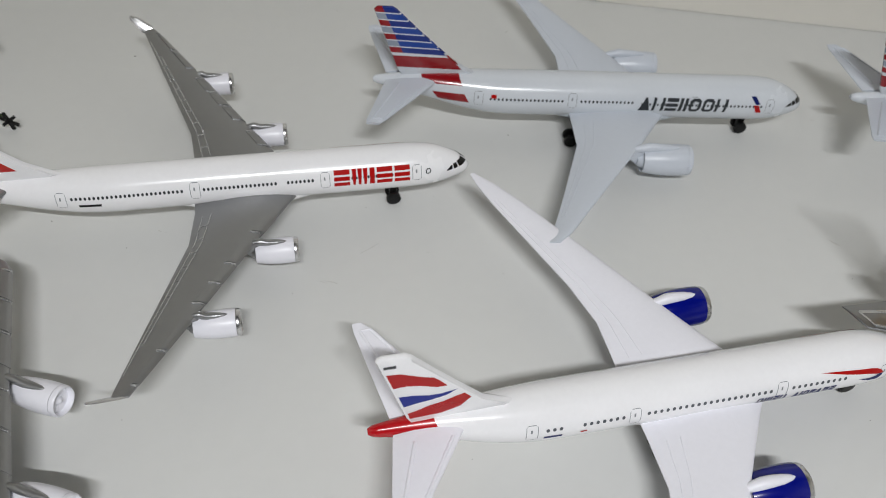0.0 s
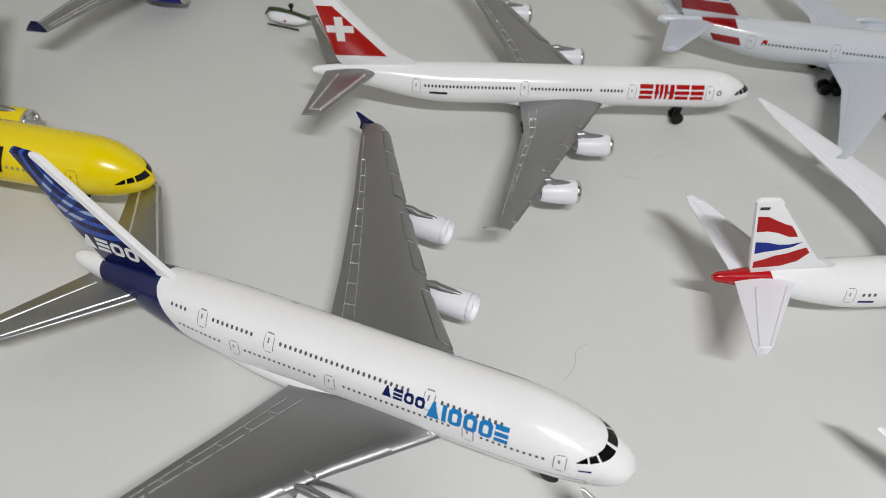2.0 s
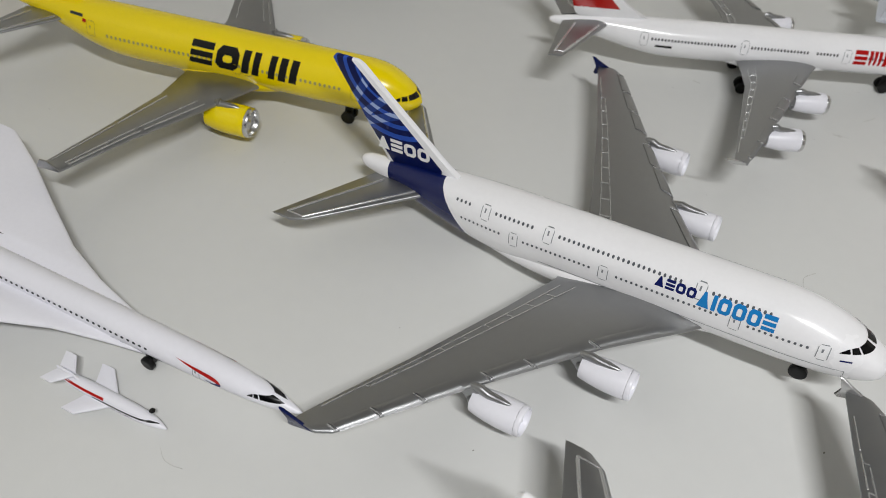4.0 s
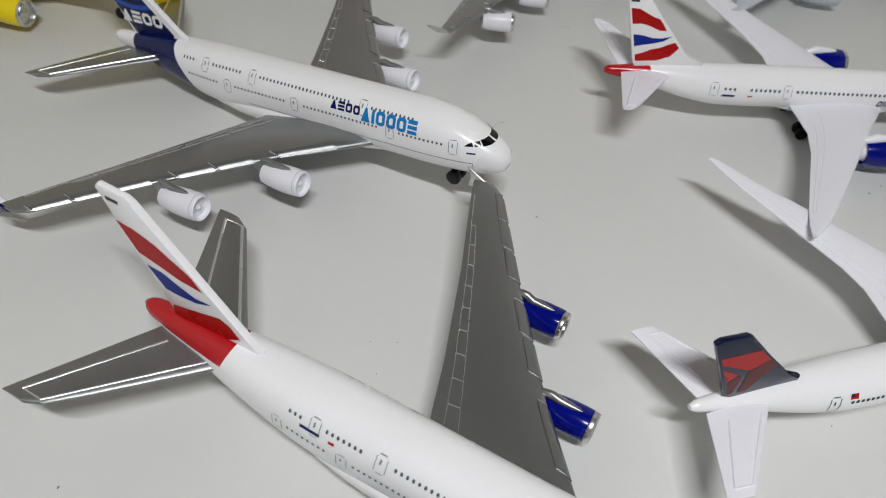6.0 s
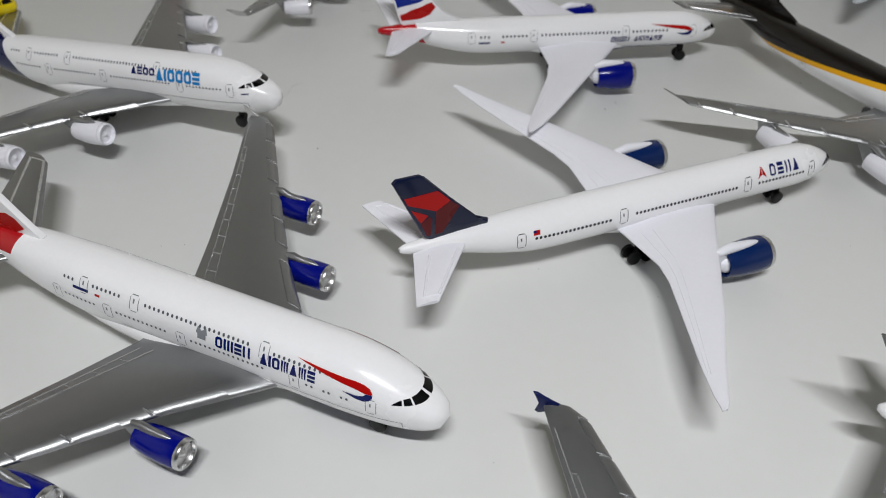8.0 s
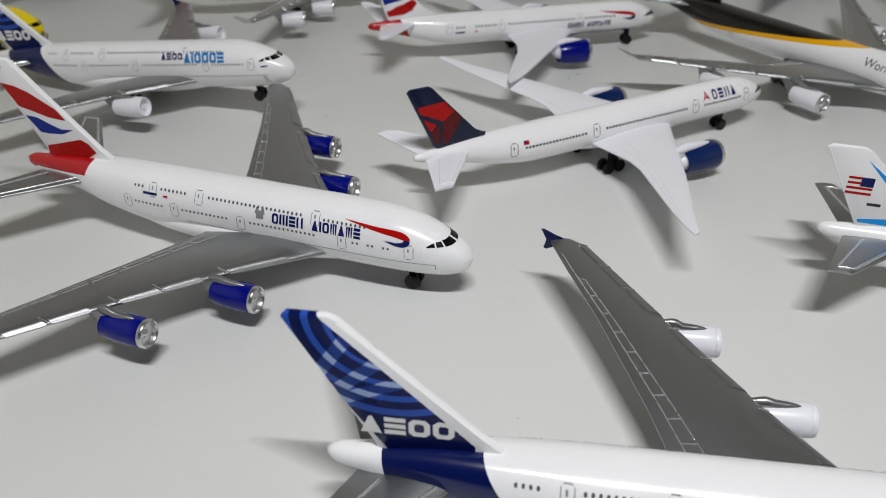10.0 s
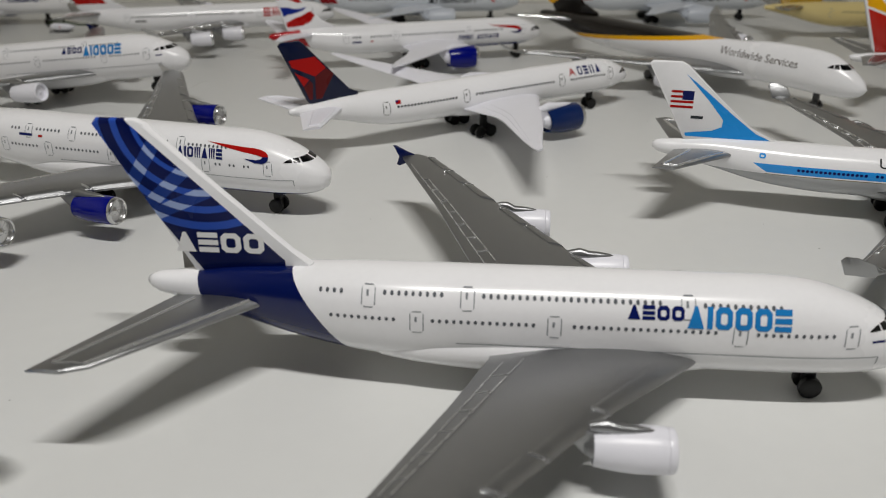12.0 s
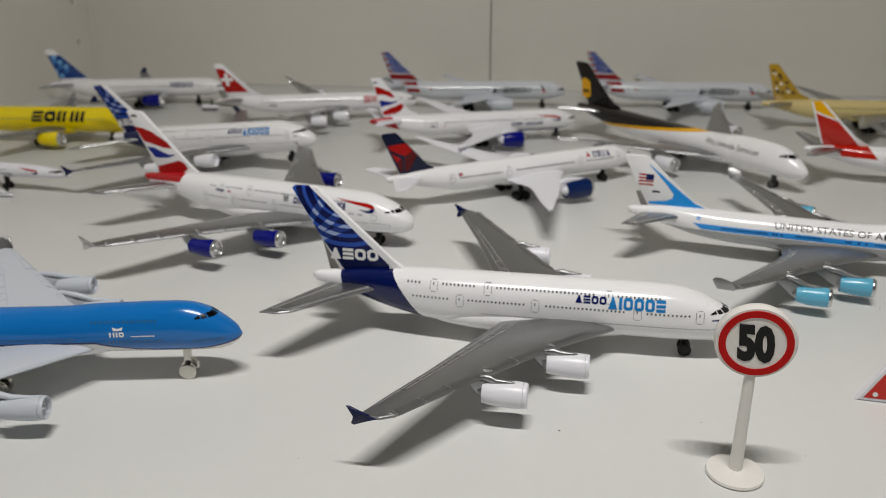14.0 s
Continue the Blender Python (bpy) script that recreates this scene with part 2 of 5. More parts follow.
class Wing:
    """Sections of (span, leading edge, trailing edge, height, thickness), in millimetres, for one hand."""

    def __init__(self, sections, hand):
        self.t, self.hand = np.array(sections, float), hand

    def point(self, y, c, up=True):
        le, te, z, th = (float(np.interp(y, self.t[:, 0], self.t[:, k])) for k in (1, 2, 3, 4))
        half = th * (1.48 * math.sqrt(c) - 0.63 * c - 1.758 * c * c + 1.4215 * c ** 3 - 0.5075 * c ** 4) + 0.16
        camber = th * 0.25 * 4 * c * (1 - c)
        return Vector((le + (te - le) * c, self.hand * y, z + camber + (half if up else -half * 0.75))) * MM

    def mesh(self, steps=7):
        cs = (0.0, 0.008, 0.03, 0.08, 0.16, 0.3, 0.45, 0.6, 0.75, 0.88, 1.0)
        ys = []
        for a, b in zip(self.t[:, 0], self.t[1:, 0]):
            ys += [a + (b - a) * k / steps for k in range(steps)]
        ys.append(self.t[-1, 0])
        rings = [[self.point(y, c) for c in reversed(cs)] + [self.point(y, c, False) for c in cs] for y in ys]
        return loft(bmesh.new(), rings)

    def ridge(self, bm, a, b, wide=0.3, high=0.14, n=10):
        """A raised seam on the upper skin from (span, chord share) a to b."""
        pts = [self.point(a[0] + (b[0] - a[0]) * k / n, a[1] + (b[1] - a[1]) * k / n) for k in range(n + 1)]
        d = (pts[-1] - pts[0]).normalized()
        across = d.cross(Vector((0, 0, 1))).normalized() * wide * MM / 2
        up = Vector((0, 0, high * MM))
        low = Vector((0, 0, -0.12 * MM))
        loft(bm, [[p - across + low, p - across * 0.72 + up * 0.6, p - across * 0.3 + up * 0.95, p + across * 0.3 + up * 0.95, p + across * 0.72 + up * 0.6, p + across + low] for p in pts])


    def band(self, bm, y0, y1, c1, high=0.34, n=4):
        """A raised slat on the leading edge between two spans, back to the chord share c1."""
        rings = []
        for k in range(n + 1):
            y = y0 + (y1 - y0) * k / n
            top = [self.point(y, c) for c in (c1 * 1.04, c1, c1 * 0.86, c1 * 0.6, c1 * 0.34, c1 * 0.14, c1 * 0.03)]
            lift = (-0.1, 0.75, 1.0, 1.0, 1.0, 0.9, 0.5)
            ring = [p + Vector((0, 0, high * MM * q)) for p, q in zip(top, lift)]
            nose = self.point(y, 0.0)
            ring += [nose + Vector((high * 0.9 * MM, 0, 0)), self.point(y, 0.02, False) + Vector((high * 0.3 * MM, 0, -0.05 * MM)), self.point(y, c1 * 0.8, False) + Vector((0, 0, 0.1 * MM))]
            rings.append(ring)
        loft(bm, rings)


def onto(bm, f):
    """Splits a flat print in x and z finely enough to bend, and lays it on a skin by f(x, z)."""
    bm.normal_update()
    bmesh.ops.triangulate(bm, faces=bm.faces)
    for _ in range(5):
        long = [e for e in bm.edges if abs(e.verts[0].co.z - e.verts[1].co.z) > 1.3 or abs(e.verts[0].co.x - e.verts[1].co.x) > 3.5]
        if not long:
            break
        bmesh.ops.subdivide_edges(bm, edges=long, cuts=1)
        bmesh.ops.triangulate(bm, faces=bm.faces)
    for v in bm.verts:
        v.co = f(v.co.x, v.co.z)
    return bm


def poly_into(bm, pts):
    bm.faces.new([bm.verts.new((x, 0, z)) for x, z in pts])


def rect_into(bm, x, z, w, h, lean=0.0):
    """A block standing on (x, z)."""
    poly_into(bm, [(x, z), (x + w, z), (x + w + lean * h, z + h), (x + lean * h, z + h)])


def frame_into(bm, x, z, w, h, s, lean=0.0):
    """A hollow block with strokes s wide and cut corners, in one piece."""
    rings = []
    for e, c in ((0.0, 0.22 * min(w, h)), (s, 0.09 * min(w, h))):
        a, b, l, u = x + e, x + w - e, z + e, z + h - e
        ring = [(a + c, l), (b - c, l), (b, l + c), (b, u - c), (b - c, u), (a + c, u), (a, u - c), (a, l + c)]
        rings.append([bm.verts.new((p + lean * (q - z), 0, q)) for p, q in ring])
    for k in range(8):
        bm.faces.new((rings[0][k], rings[0][(k + 1) % 8], rings[1][(k + 1) % 8], rings[1][k]))


def mark_shapes(plan, x, z, h, w, gap, stroke, lean=0.0):
    """The plain shapes of a wordmark, one drawing each: o ring, t wedge, i bar, s three stacked bars, h two bars, v three narrow wedges, b block, . gap."""
    def poly(pts):
        return lambda bm: poly_into(bm, [(p + lean * (q - z), q) for p, q in pts])
    out = []
    for ch in plan:
        a, b, l, u, k = x, x + w, z, z + h, stroke
        if ch == "o":
            out.append(lambda bm, a=a: frame_into(bm, a, z, w, h, stroke, lean))
        elif ch == "t":
            out.append(poly([(a, l), (b, l), ((a + b) / 2 + k * 0.3, u), ((a + b) / 2 - k * 0.3, u)]))
        elif ch == "i":
            out.append(poly([(a, l), (a + k * 1.1, l), (a + k * 1.1, u), (a, u)]))
            x += k * 1.1 - w
        elif ch == "s":
            bar = h * 0.26
            out += [poly([(a, q), (b, q), (b, q + bar), (a, q + bar)]) for q in (l, (l + u - bar) / 2, u - bar)]
        elif ch == "v":
            m = (a + b) / 2
            out += [poly([(p + k * 0.25, l), (p + k * 0.75, l), (p + k, u), (p, u)]) for p in (a, m - k / 2, b - k)]
        elif ch == "h":
            out += [poly([(p, l), (p + k, l), (p + k, u), (p, u)]) for p in (a, b - k)]
        elif ch == "b":
            out.append(poly([(a, l), (b, l), (b, u), (a, u)]))
        x += w + gap
    return out


def letters(text, high, fat=0.0):
    """Flat lettering in the built-in font, standing in x and z, in millimetres, and its width."""
    curve = bpy.data.curves.new("lettering", "FONT")
    curve.body, curve.size, curve.resolution_u = text, 1.0, 3
    curve.offset = fat
    ob = bpy.data.objects.new("lettering", curve)
    me = bpy.data.meshes.new_from_object(ob)
    bm = bmesh.new()
    bm.from_mesh(me)
    bpy.data.objects.remove(ob)
    bpy.data.meshes.remove(me)
    xs, ys = [v.co.x for v in bm.verts], [v.co.y for v in bm.verts]
    k = high / (max(ys) - min(ys))
    for v in bm.verts:
        v.co = Vector(((v.co.x - min(xs)) * k, 0, (v.co.y - min(ys)) * k))
    return bm, (max(xs) - min(xs)) * k


# ---- the cabinet ----
shelf_paint = paint("shelf_white_laminate", lin("dbdcda"), 0.42, grain=0.03, bump=0.03, scale=220, spec=0.3)
wall_paint = paint("cabinet_back_white", lin("e5e2da"), 0.5, grain=0.03, bump=0.02, scale=120)
# dark tone for the unseen top, chosen to deepen shadows and wing reflections
bounce_cut_top = paint("unseen_top_bounce_cut", lin("3a3835"), 0.6, grain=0.05, bump=0.02, scale=120)
BACK, LEFT, RIGHT, TOP = 0.270, -0.257, 0.62, 1.0


def slab(name, lo, hi, mat, bevel=0.0008, label="", category=""):
    ob = part(name, box_into(bmesh.new(), lo, hi, bevel), mat, None, kind="structure")
    return tagged(ob, label=label, category=category)


slab("floor", (LEFT - 0.02, -0.62, -0.02), (RIGHT + 0.02, BACK + 0.012, 0.0), shelf_paint, 0.001, "white laminate shelf board with faint dust and hairs", "shelf")
slab("wall_north", (LEFT - 0.02, BACK, 0.0), (0.0992, BACK + 0.012, TOP), wall_paint, 0.0006, "off-white cabinet back panel beside a seam", "wall")
slab("wall_north", (0.1000, BACK, 0.0), (RIGHT + 0.02, BACK + 0.012, TOP), wall_paint, 0.0006, "off-white cabinet back panel beside a seam", "wall")
# unseen board added overhead; its darkness holds back bounced light
slab("ceiling", (LEFT - 0.02, -0.62, TOP), (RIGHT + 0.02, BACK + 0.012, TOP + 0.02), bounce_cut_top, 0.001, "unseen dark board added overhead to cut bounced light", "ceiling")
slab("wall_east", (RIGHT, -0.62, 0.0), (RIGHT + 0.02, BACK, TOP), wall_paint, 0.0006, "white cabinet side panel", "wall")


def drilled_panel():
    """The left side panel with two columns of shelf-pin holes cut into it."""
    bm = bmesh.new()
    ys = [-0.62, 0.2447, 0.2517, BACK]
    zs = [0.0]
    for k in range(28):
        zs += [0.0343 + 0.0333 * k, 0.0413 + 0.0333 * k]
    zs.append(TOP)
    grid = [[bm.verts.new((LEFT, y, z)) for z in zs] for y in ys]
    for a in range(len(ys) - 1):
        for b in range(len(zs) - 1):
            quad = (grid[a][b], grid[a + 1][b], grid[a + 1][b + 1], grid[a][b + 1])
            if a == 1 and b % 2 == 1:
                c = Vector((LEFT, (ys[1] + ys[2]) / 2, (zs[b] + zs[b + 1]) / 2))
                ring = [bm.verts.new(c + 0.0025 * Vector((0, math.cos(w), math.sin(w)))) for w in [math.radians(225 + 30 * k) for k in range(12)]]
                deep = [bm.verts.new(v.co + Vector((-0.012, 0, 0))) for v in ring]
                for k in range(12):
                    bm.faces.new((ring[k], ring[(k + 1) % 12], deep[(k + 1) % 12], deep[k]))
                bm.faces.new(deep)
                for side in range(4):
                    mine = [ring[(side * 3 + j) % 12] for j in range(4)]
                    bm.faces.new((quad[side], quad[(side + 1) % 4], *reversed(mine)))
            else:
                bm.faces.new(quad)
    back = [bm.verts.new((LEFT - 0.02, y, z)) for y, z in ((-0.62, 0), (BACK, 0), (BACK, TOP), (-0.62, TOP))]
    bm.faces.new(back)
    ob = part("wall_west", bm, wall_paint, None, kind="structure")
    return tagged(ob, "white cabinet side panel with drilled shelf-pin holes", "wall")


drilled_panel()


# ---- model aeroplanes ----
def slab_into(bm, pts, thick, round_off=0.35):
    """A flat blade with the outline pts in x and z, rounded at its edges."""
    a = [bm.verts.new((x * MM, -thick / 2 * MM, z * MM)) for x, z in pts]
    b = [bm.verts.new((x * MM, thick / 2 * MM, z * MM)) for x, z in pts]
    bm.faces.new(a[::-1])
    bm.faces.new(b)
    for k in range(len(pts)):
        bm.faces.new((a[k], a[(k + 1) % len(pts)], b[(k + 1) % len(pts)], b[k]))
    rim = [e for e in bm.edges if abs(e.verts[0].co.y - e.verts[1].co.y) < 1e-9]
    bmesh.ops.bevel(bm, geom=rim, offset=thick * round_off * MM, segments=2, profile=0.5, affect="EDGES")
    return bm


def engine(root, x, y, z, r, long, skin, ring_mat, wing_z, lead, pylon_mat, fan_mat):
    """A barrel nacelle with its intake lip, fan and exhaust plug; a strut under the wing and a ridge over the nacelle hold it."""
    o = Vector((x, y, z)) * MM
    prof = [(-0.22, 0.74), (-0.12, 0.86), (-0.105, 0.985), (-0.12, 1.0), (-0.25, 1.02), (-0.45, 1.02), (-0.65, 0.98), (-0.82, 0.91), (-0.96, 0.82), (-1.0, 0.79), (-1.0, 0.7), (-0.93, 0.66)]
    body = part("engine", lathe(bmesh.new(), [(a * long * MM, b * r * MM) for a, b in prof], o, n=32), skin, root)
    lip = [(-0.16, 0.76), (-0.03, 0.80), (-0.005, 0.85), (0.0, 0.89), (-0.008, 0.93), (-0.03, 0.965), (-0.07, 0.985), (-0.1, 0.975), (-0.11, 0.9)]
    part("intake_ring", lathe(bmesh.new(), [(a * long * MM, b * r * MM) for a, b in lip], o, n=32), ring_mat, body)
    bm = bmesh.new()
    lathe(bm, [(-0.2 * long * MM, 0.79 * r * MM), (-0.13 * long * MM, 0.79 * r * MM), (-0.12 * long * MM, 0.34 * r * MM), (-0.09 * long * MM, 0.22 * r * MM), (-0.05 * long * MM, 0.08 * r * MM), (-0.045 * long * MM, 0)], o, n=20)
    for k in range(14):
        w = 2 * math.pi * k / 14
        m = Matrix.Translation(o) @ Matrix.Rotation(w, 4, "X") @ Matrix.Translation(Vector((-0.122 * long, 0, 0.55 * r)) * MM) @ Matrix.Rotation(0.5, 4, "Z") @ Matrix.Diagonal((0.022 * long * MM, 0.09 * r * MM, 0.48 * r * MM, 1))
        bmesh.ops.create_cube(bm, size=1.0, matrix=m)
    part("fan", bm, fan_mat, body)
    part("exhaust_cone", lathe(bmesh.new(), [(-0.9 * long * MM, 0.66 * r * MM), (-1.04 * long * MM, 0.46 * r * MM), (-1.1 * long * MM, 0.34 * r * MM), (-1.11 * long * MM, 0)], o, n=18), pylon_mat, body)
    back = min(lead - 5.0, x - 1.25 * long)
    bm = slab_into(bmesh.new(), [(x - 0.8 * long, z + 0.7 * r), (x - 0.97 * long, z - 0.2 * r), (x - 1.1 * long, z - 0.35 * r), (back, wing_z - 0.9), (back + 1.2, wing_z + 0.1), (max(lead - 1.0, back + 2), wing_z + 0.1)], 0.36 * r)
    for v in bm.verts:
        v.co.y += y * MM
    pylon = part("pylon", bm, pylon_mat, root)
    # the ridge: wide at the leading edge, thin where it dies out on the nacelle
    rear = min(lead - 2.5, x - 0.9 * long)
    path = [(rear, wing_z + 0.1, 0.12, 0.08), (lead + 0.3, wing_z + 0.25, 0.24, 0.26), ((lead + x - 0.7 * long) / 2, (wing_z + z + 1.05 * r) / 2 + 0.25, 0.28, 0.34),
            (x - 0.7 * long, z + 1.0 * r, 0.28, 0.26), (x - 0.5 * long, z + 1.0 * r, 0.24, 0.2), (x - 0.34 * long, z + 0.99 * r, 0.15, 0.12), (x - 0.26 * long, z + 0.96 * r, 0.03, 0.05)]
    path = sorted(path)
    ts = [2 * math.pi * j / 12 for j in range(12)]
    rings = [[Vector((px, y + w * r * math.cos(t), pz + h * r * math.sin(t))) * MM for t in ts] for px, pz, w, h in path]
    part("pylon_ridge", loft(bmesh.new(), rings), pylon_mat, pylon)


def wheel_into(bm, x, y, r, wide):
    c = Vector((x, y, r)) * MM
    lathe(bm, [(-wide / 2 * MM, 0.45 * r * MM), (-wide / 2 * MM, 0.85 * r * MM), (-wide * 0.36 * MM, r * MM), (wide * 0.36 * MM, r * MM), (wide / 2 * MM, 0.85 * r * MM), (wide / 2 * MM, 0.45 * r * MM)], c, "y", 16)


def undercarriage(root, hull, nose_x, main_x, main_y, mat, r=2.1):
    for name, x, y, pair in (("nose_gear", nose_x, 0, 1), ("main_gear", main_x, main_y, 2), ("main_gear", main_x, -main_y, 2)):
        zb = hull.at(x)[3] - hull.at(x)[2]
        if abs(y) > 0:
            zb += 2.0
        bm = bmesh.new()
        box_into(bm, ((x - 1.1) * MM, (y - 1.0) * MM, (r * 0.7) * MM), ((x + 1.1) * MM, (y + 1.0) * MM, (zb + 1.2) * MM), 0.0003)
        box_into(bm, ((x - 0.5) * MM, (y - 2.0) * MM, (r - 0.45) * MM), ((x + 0.5) * MM, (y + 2.0) * MM, (r + 0.45) * MM), 0.0001)
        gear = part(name, bm, mat, root)
        for dx in ((0,) if pair == 1 else (-r * 1.06, r * 1.06)):
            for dy in (-1.7, 1.7):
                bm = bmesh.new()
                wheel_into(bm, x + dx, y + dy, r, 1.3)
                part("wheel", bm, mat, gear)


def seams(wing, sec, mat, wing_ob, breaks, rich=True):
    """Raised slats along the leading edge and broken flap lines before the trailing edge; plain wings have faint flap lines only."""
    y0, y1 = sec[1][0] + 2, sec[-1][0] - 2
    if not rich:
        for c in (0.74, 0.86):
            bm = bmesh.new()
            wing.ridge(bm, (y0, c), (y1 - 8, c), 0.4, 0.1, 16)
            part("flap_seam", bm, mat, wing_ob)
        return
    if rich == "lines":
        for c in (0.1, 0.24, 0.82):
            for a, b in ((y0 + 6, breaks[0] - 3), (breaks[0] + 3, (breaks[0] + y1) / 2 - 0.5), ((breaks[0] + y1) / 2 + 0.5, y1 - 1)):
                bm = bmesh.new()
                wing.ridge(bm, (a, c), (b, c), 0.42, 0.24, 8)
                part("slat_seam" if c < 0.5 else "flap_seam", bm, mat, wing_ob)
        return
    # slats: one inboard of the first engine, then shorter ones outboard
    spans = []
    edges = [y0 + 3.5] + [b for e in breaks for b in (e - 2.6, e + 2.0)] + [y1]
    for k, (a, b) in enumerate(zip(edges[::2], edges[1::2])):
        count = 1 if k == 0 else max(1, round((b - a) / 7.5))
        spans += [(a + (b - a) * j / count, a + (b - a) * (j + 1) / count - 0.9) for j in range(count)]
    for a, b in spans:
        bm = bmesh.new()
        chord = float(np.interp((a + b) / 2, wing.t[:, 0], wing.t[:, 1] - wing.t[:, 2]))
        wing.band(bm, a, b, min(0.26, 3.1 / chord))
        part("slat", bm, wing_ob.data.materials[0], wing_ob, sharp=30)
        bm = bmesh.new()
        wing.ridge(bm, (b + 0.45, 0.015), (b + 0.3, min(0.26, 3.1 / chord)), 0.5, 0.5, 4)
        part("slat_joint", bm, mat, wing_ob)
    for c, high, reach in ((0.80, 0.30, 0.8), (0.90, 0.26, 0.94)):
        count = 8
        for k in range(count):
            a = y0 + (y1 - y0) * reach * (k + (0.1 if c > 0.85 else 0)) / count
            b = a + (y1 - y0) * reach / count - 0.7
            bm = bmesh.new()
            wing.ridge(bm, (a, c), (b, c), 0.34, high, 4)
            part("flap_seam", bm, mat, wing_ob)
    for k in range(9):
        y = y0 + (y1 - y0) * 0.8 * (k + 0.96) / 9
        bm = bmesh.new()
        wing.ridge(bm, (y, 0.80), (y, 0.90), 0.3, 0.24, 3)
        part("flap_joint", bm, mat, wing_ob)


def print_part(name, root, hull, draw, mat, sides=(1, -1), label="", kind="", off=0.07):
    """A printed mark on the skin; draw fills a flat bmesh in x and z."""
    for hand in sides:
        bm = bmesh.new()
        draw(bm)
        part(name, onto(bm, lambda x, z: hull.side(x, z, hand, off)), mat, root, label, kind)


def wordmark(root, hull, plan, x, z, h, w, gap, stroke, mat, lean=0.0, label=""):
    """A row of plain shapes on both sides of the body."""
    for draw in mark_shapes(plan, x, z, h, w, gap, stroke, lean):
        print_part("wordmark_shape", root, hull, draw, mat, label=label, off=0.09)


def windows(root, hull, rows, mat, size=(0.62, 0.85), pitch=1.15):
    for x0, x1, z in rows:
        def draw(bm):
            n = int((x1 - x0) / pitch)
            for k in range(n):
                a, b = size[0] / 2, size[1] / 2
                poly_into(bm, [(x0 + k * pitch + a + a * p, z + b * q) for p, q in ((-1, -0.45), (-0.45, -1), (0.45, -1), (1, -0.45), (1, 0.45), (0.45, 1), (-0.45, 1), (-1, 0.45))])
        print_part("window_strip", root, hull, draw, mat, kind="stuff", off=0.06)


def doors(root, hull, places, mat, w=2.6, h=4.2, s=0.14):
    for x, z, *tall in places:
        high = tall[0] if tall else h

        def draw(bm):
            frame_into(bm, x - w / 2, z - high / 2, w, high, s)
        print_part("door", root, hull, draw, mat)
        print_part("door_window", root, hull, lambda bm: rect_into(bm, x - 0.35, z + 0.1, 0.4, 0.9), mat)


def cockpit(root, hull, band, mat):
    """Three panes a side wrapped round the nose; band: (centre x, lower z, upper z, last angle)."""
    x0, z0, z1, last = band

    def skin(angle, z, hand):
        lo, hi = 0.0, 40.0
        for _ in range(30):
            t = (lo + hi) / 2
            x, y = x0 + t * math.cos(angle), t * math.sin(angle)
            w, up, down, zc = hull.at(x)
            u = (z - zc) / (up if z > zc else down)
            inside = x < hull.length and abs(u) < 1 and t < 16 and y < w * (1 - abs(u) ** hull.square) ** (1 / hull.square)
            lo, hi = (t, hi) if inside else (lo, t)
        t += 0.09
        return Vector((x0 + t * math.cos(angle), hand * t * math.sin(angle), z + 0.05)) * MM

    cuts = [0.04, 0.43, 0.48, 0.68, 0.73, 1.0]
    for k in range(3):
        for hand in (1, -1):
            bm = bmesh.new()
            rows = []
            for j in range(6):
                q = cuts[2 * k] + (cuts[2 * k + 1] - cuts[2 * k]) * j / 5
                low = z0 + (z1 - z0) * 0.04 * k
                high = z1 - (z1 - z0) * (0.06 * k if k < 2 else 0.12 + 0.7 * (j / 5) ** 1.5)
                rows.append([bm.verts.new(skin(radians(last) * q, low + (high - low) * i / 4, hand)) for i in range(5)])
            for a, b in zip(rows, rows[1:]):
                for i in range(4):
                    bm.faces.new((a[i], b[i], b[i + 1], a[i + 1]))
            part("cockpit_window", bm, mat, root)


def fin_print(root, fin, thick, draw, mat, name="fin_mark", label=""):
    for hand in (1, -1):
        bm = bmesh.new()
        draw(bm)
        bm.normal_update()
        bmesh.ops.triangulate(bm, faces=bm.faces)
        for v in bm.verts:
            v.co = Vector((v.co.x, hand * (thick / 2 + 0.05), v.co.z)) * MM
        part(name, bm, mat, fin, label)


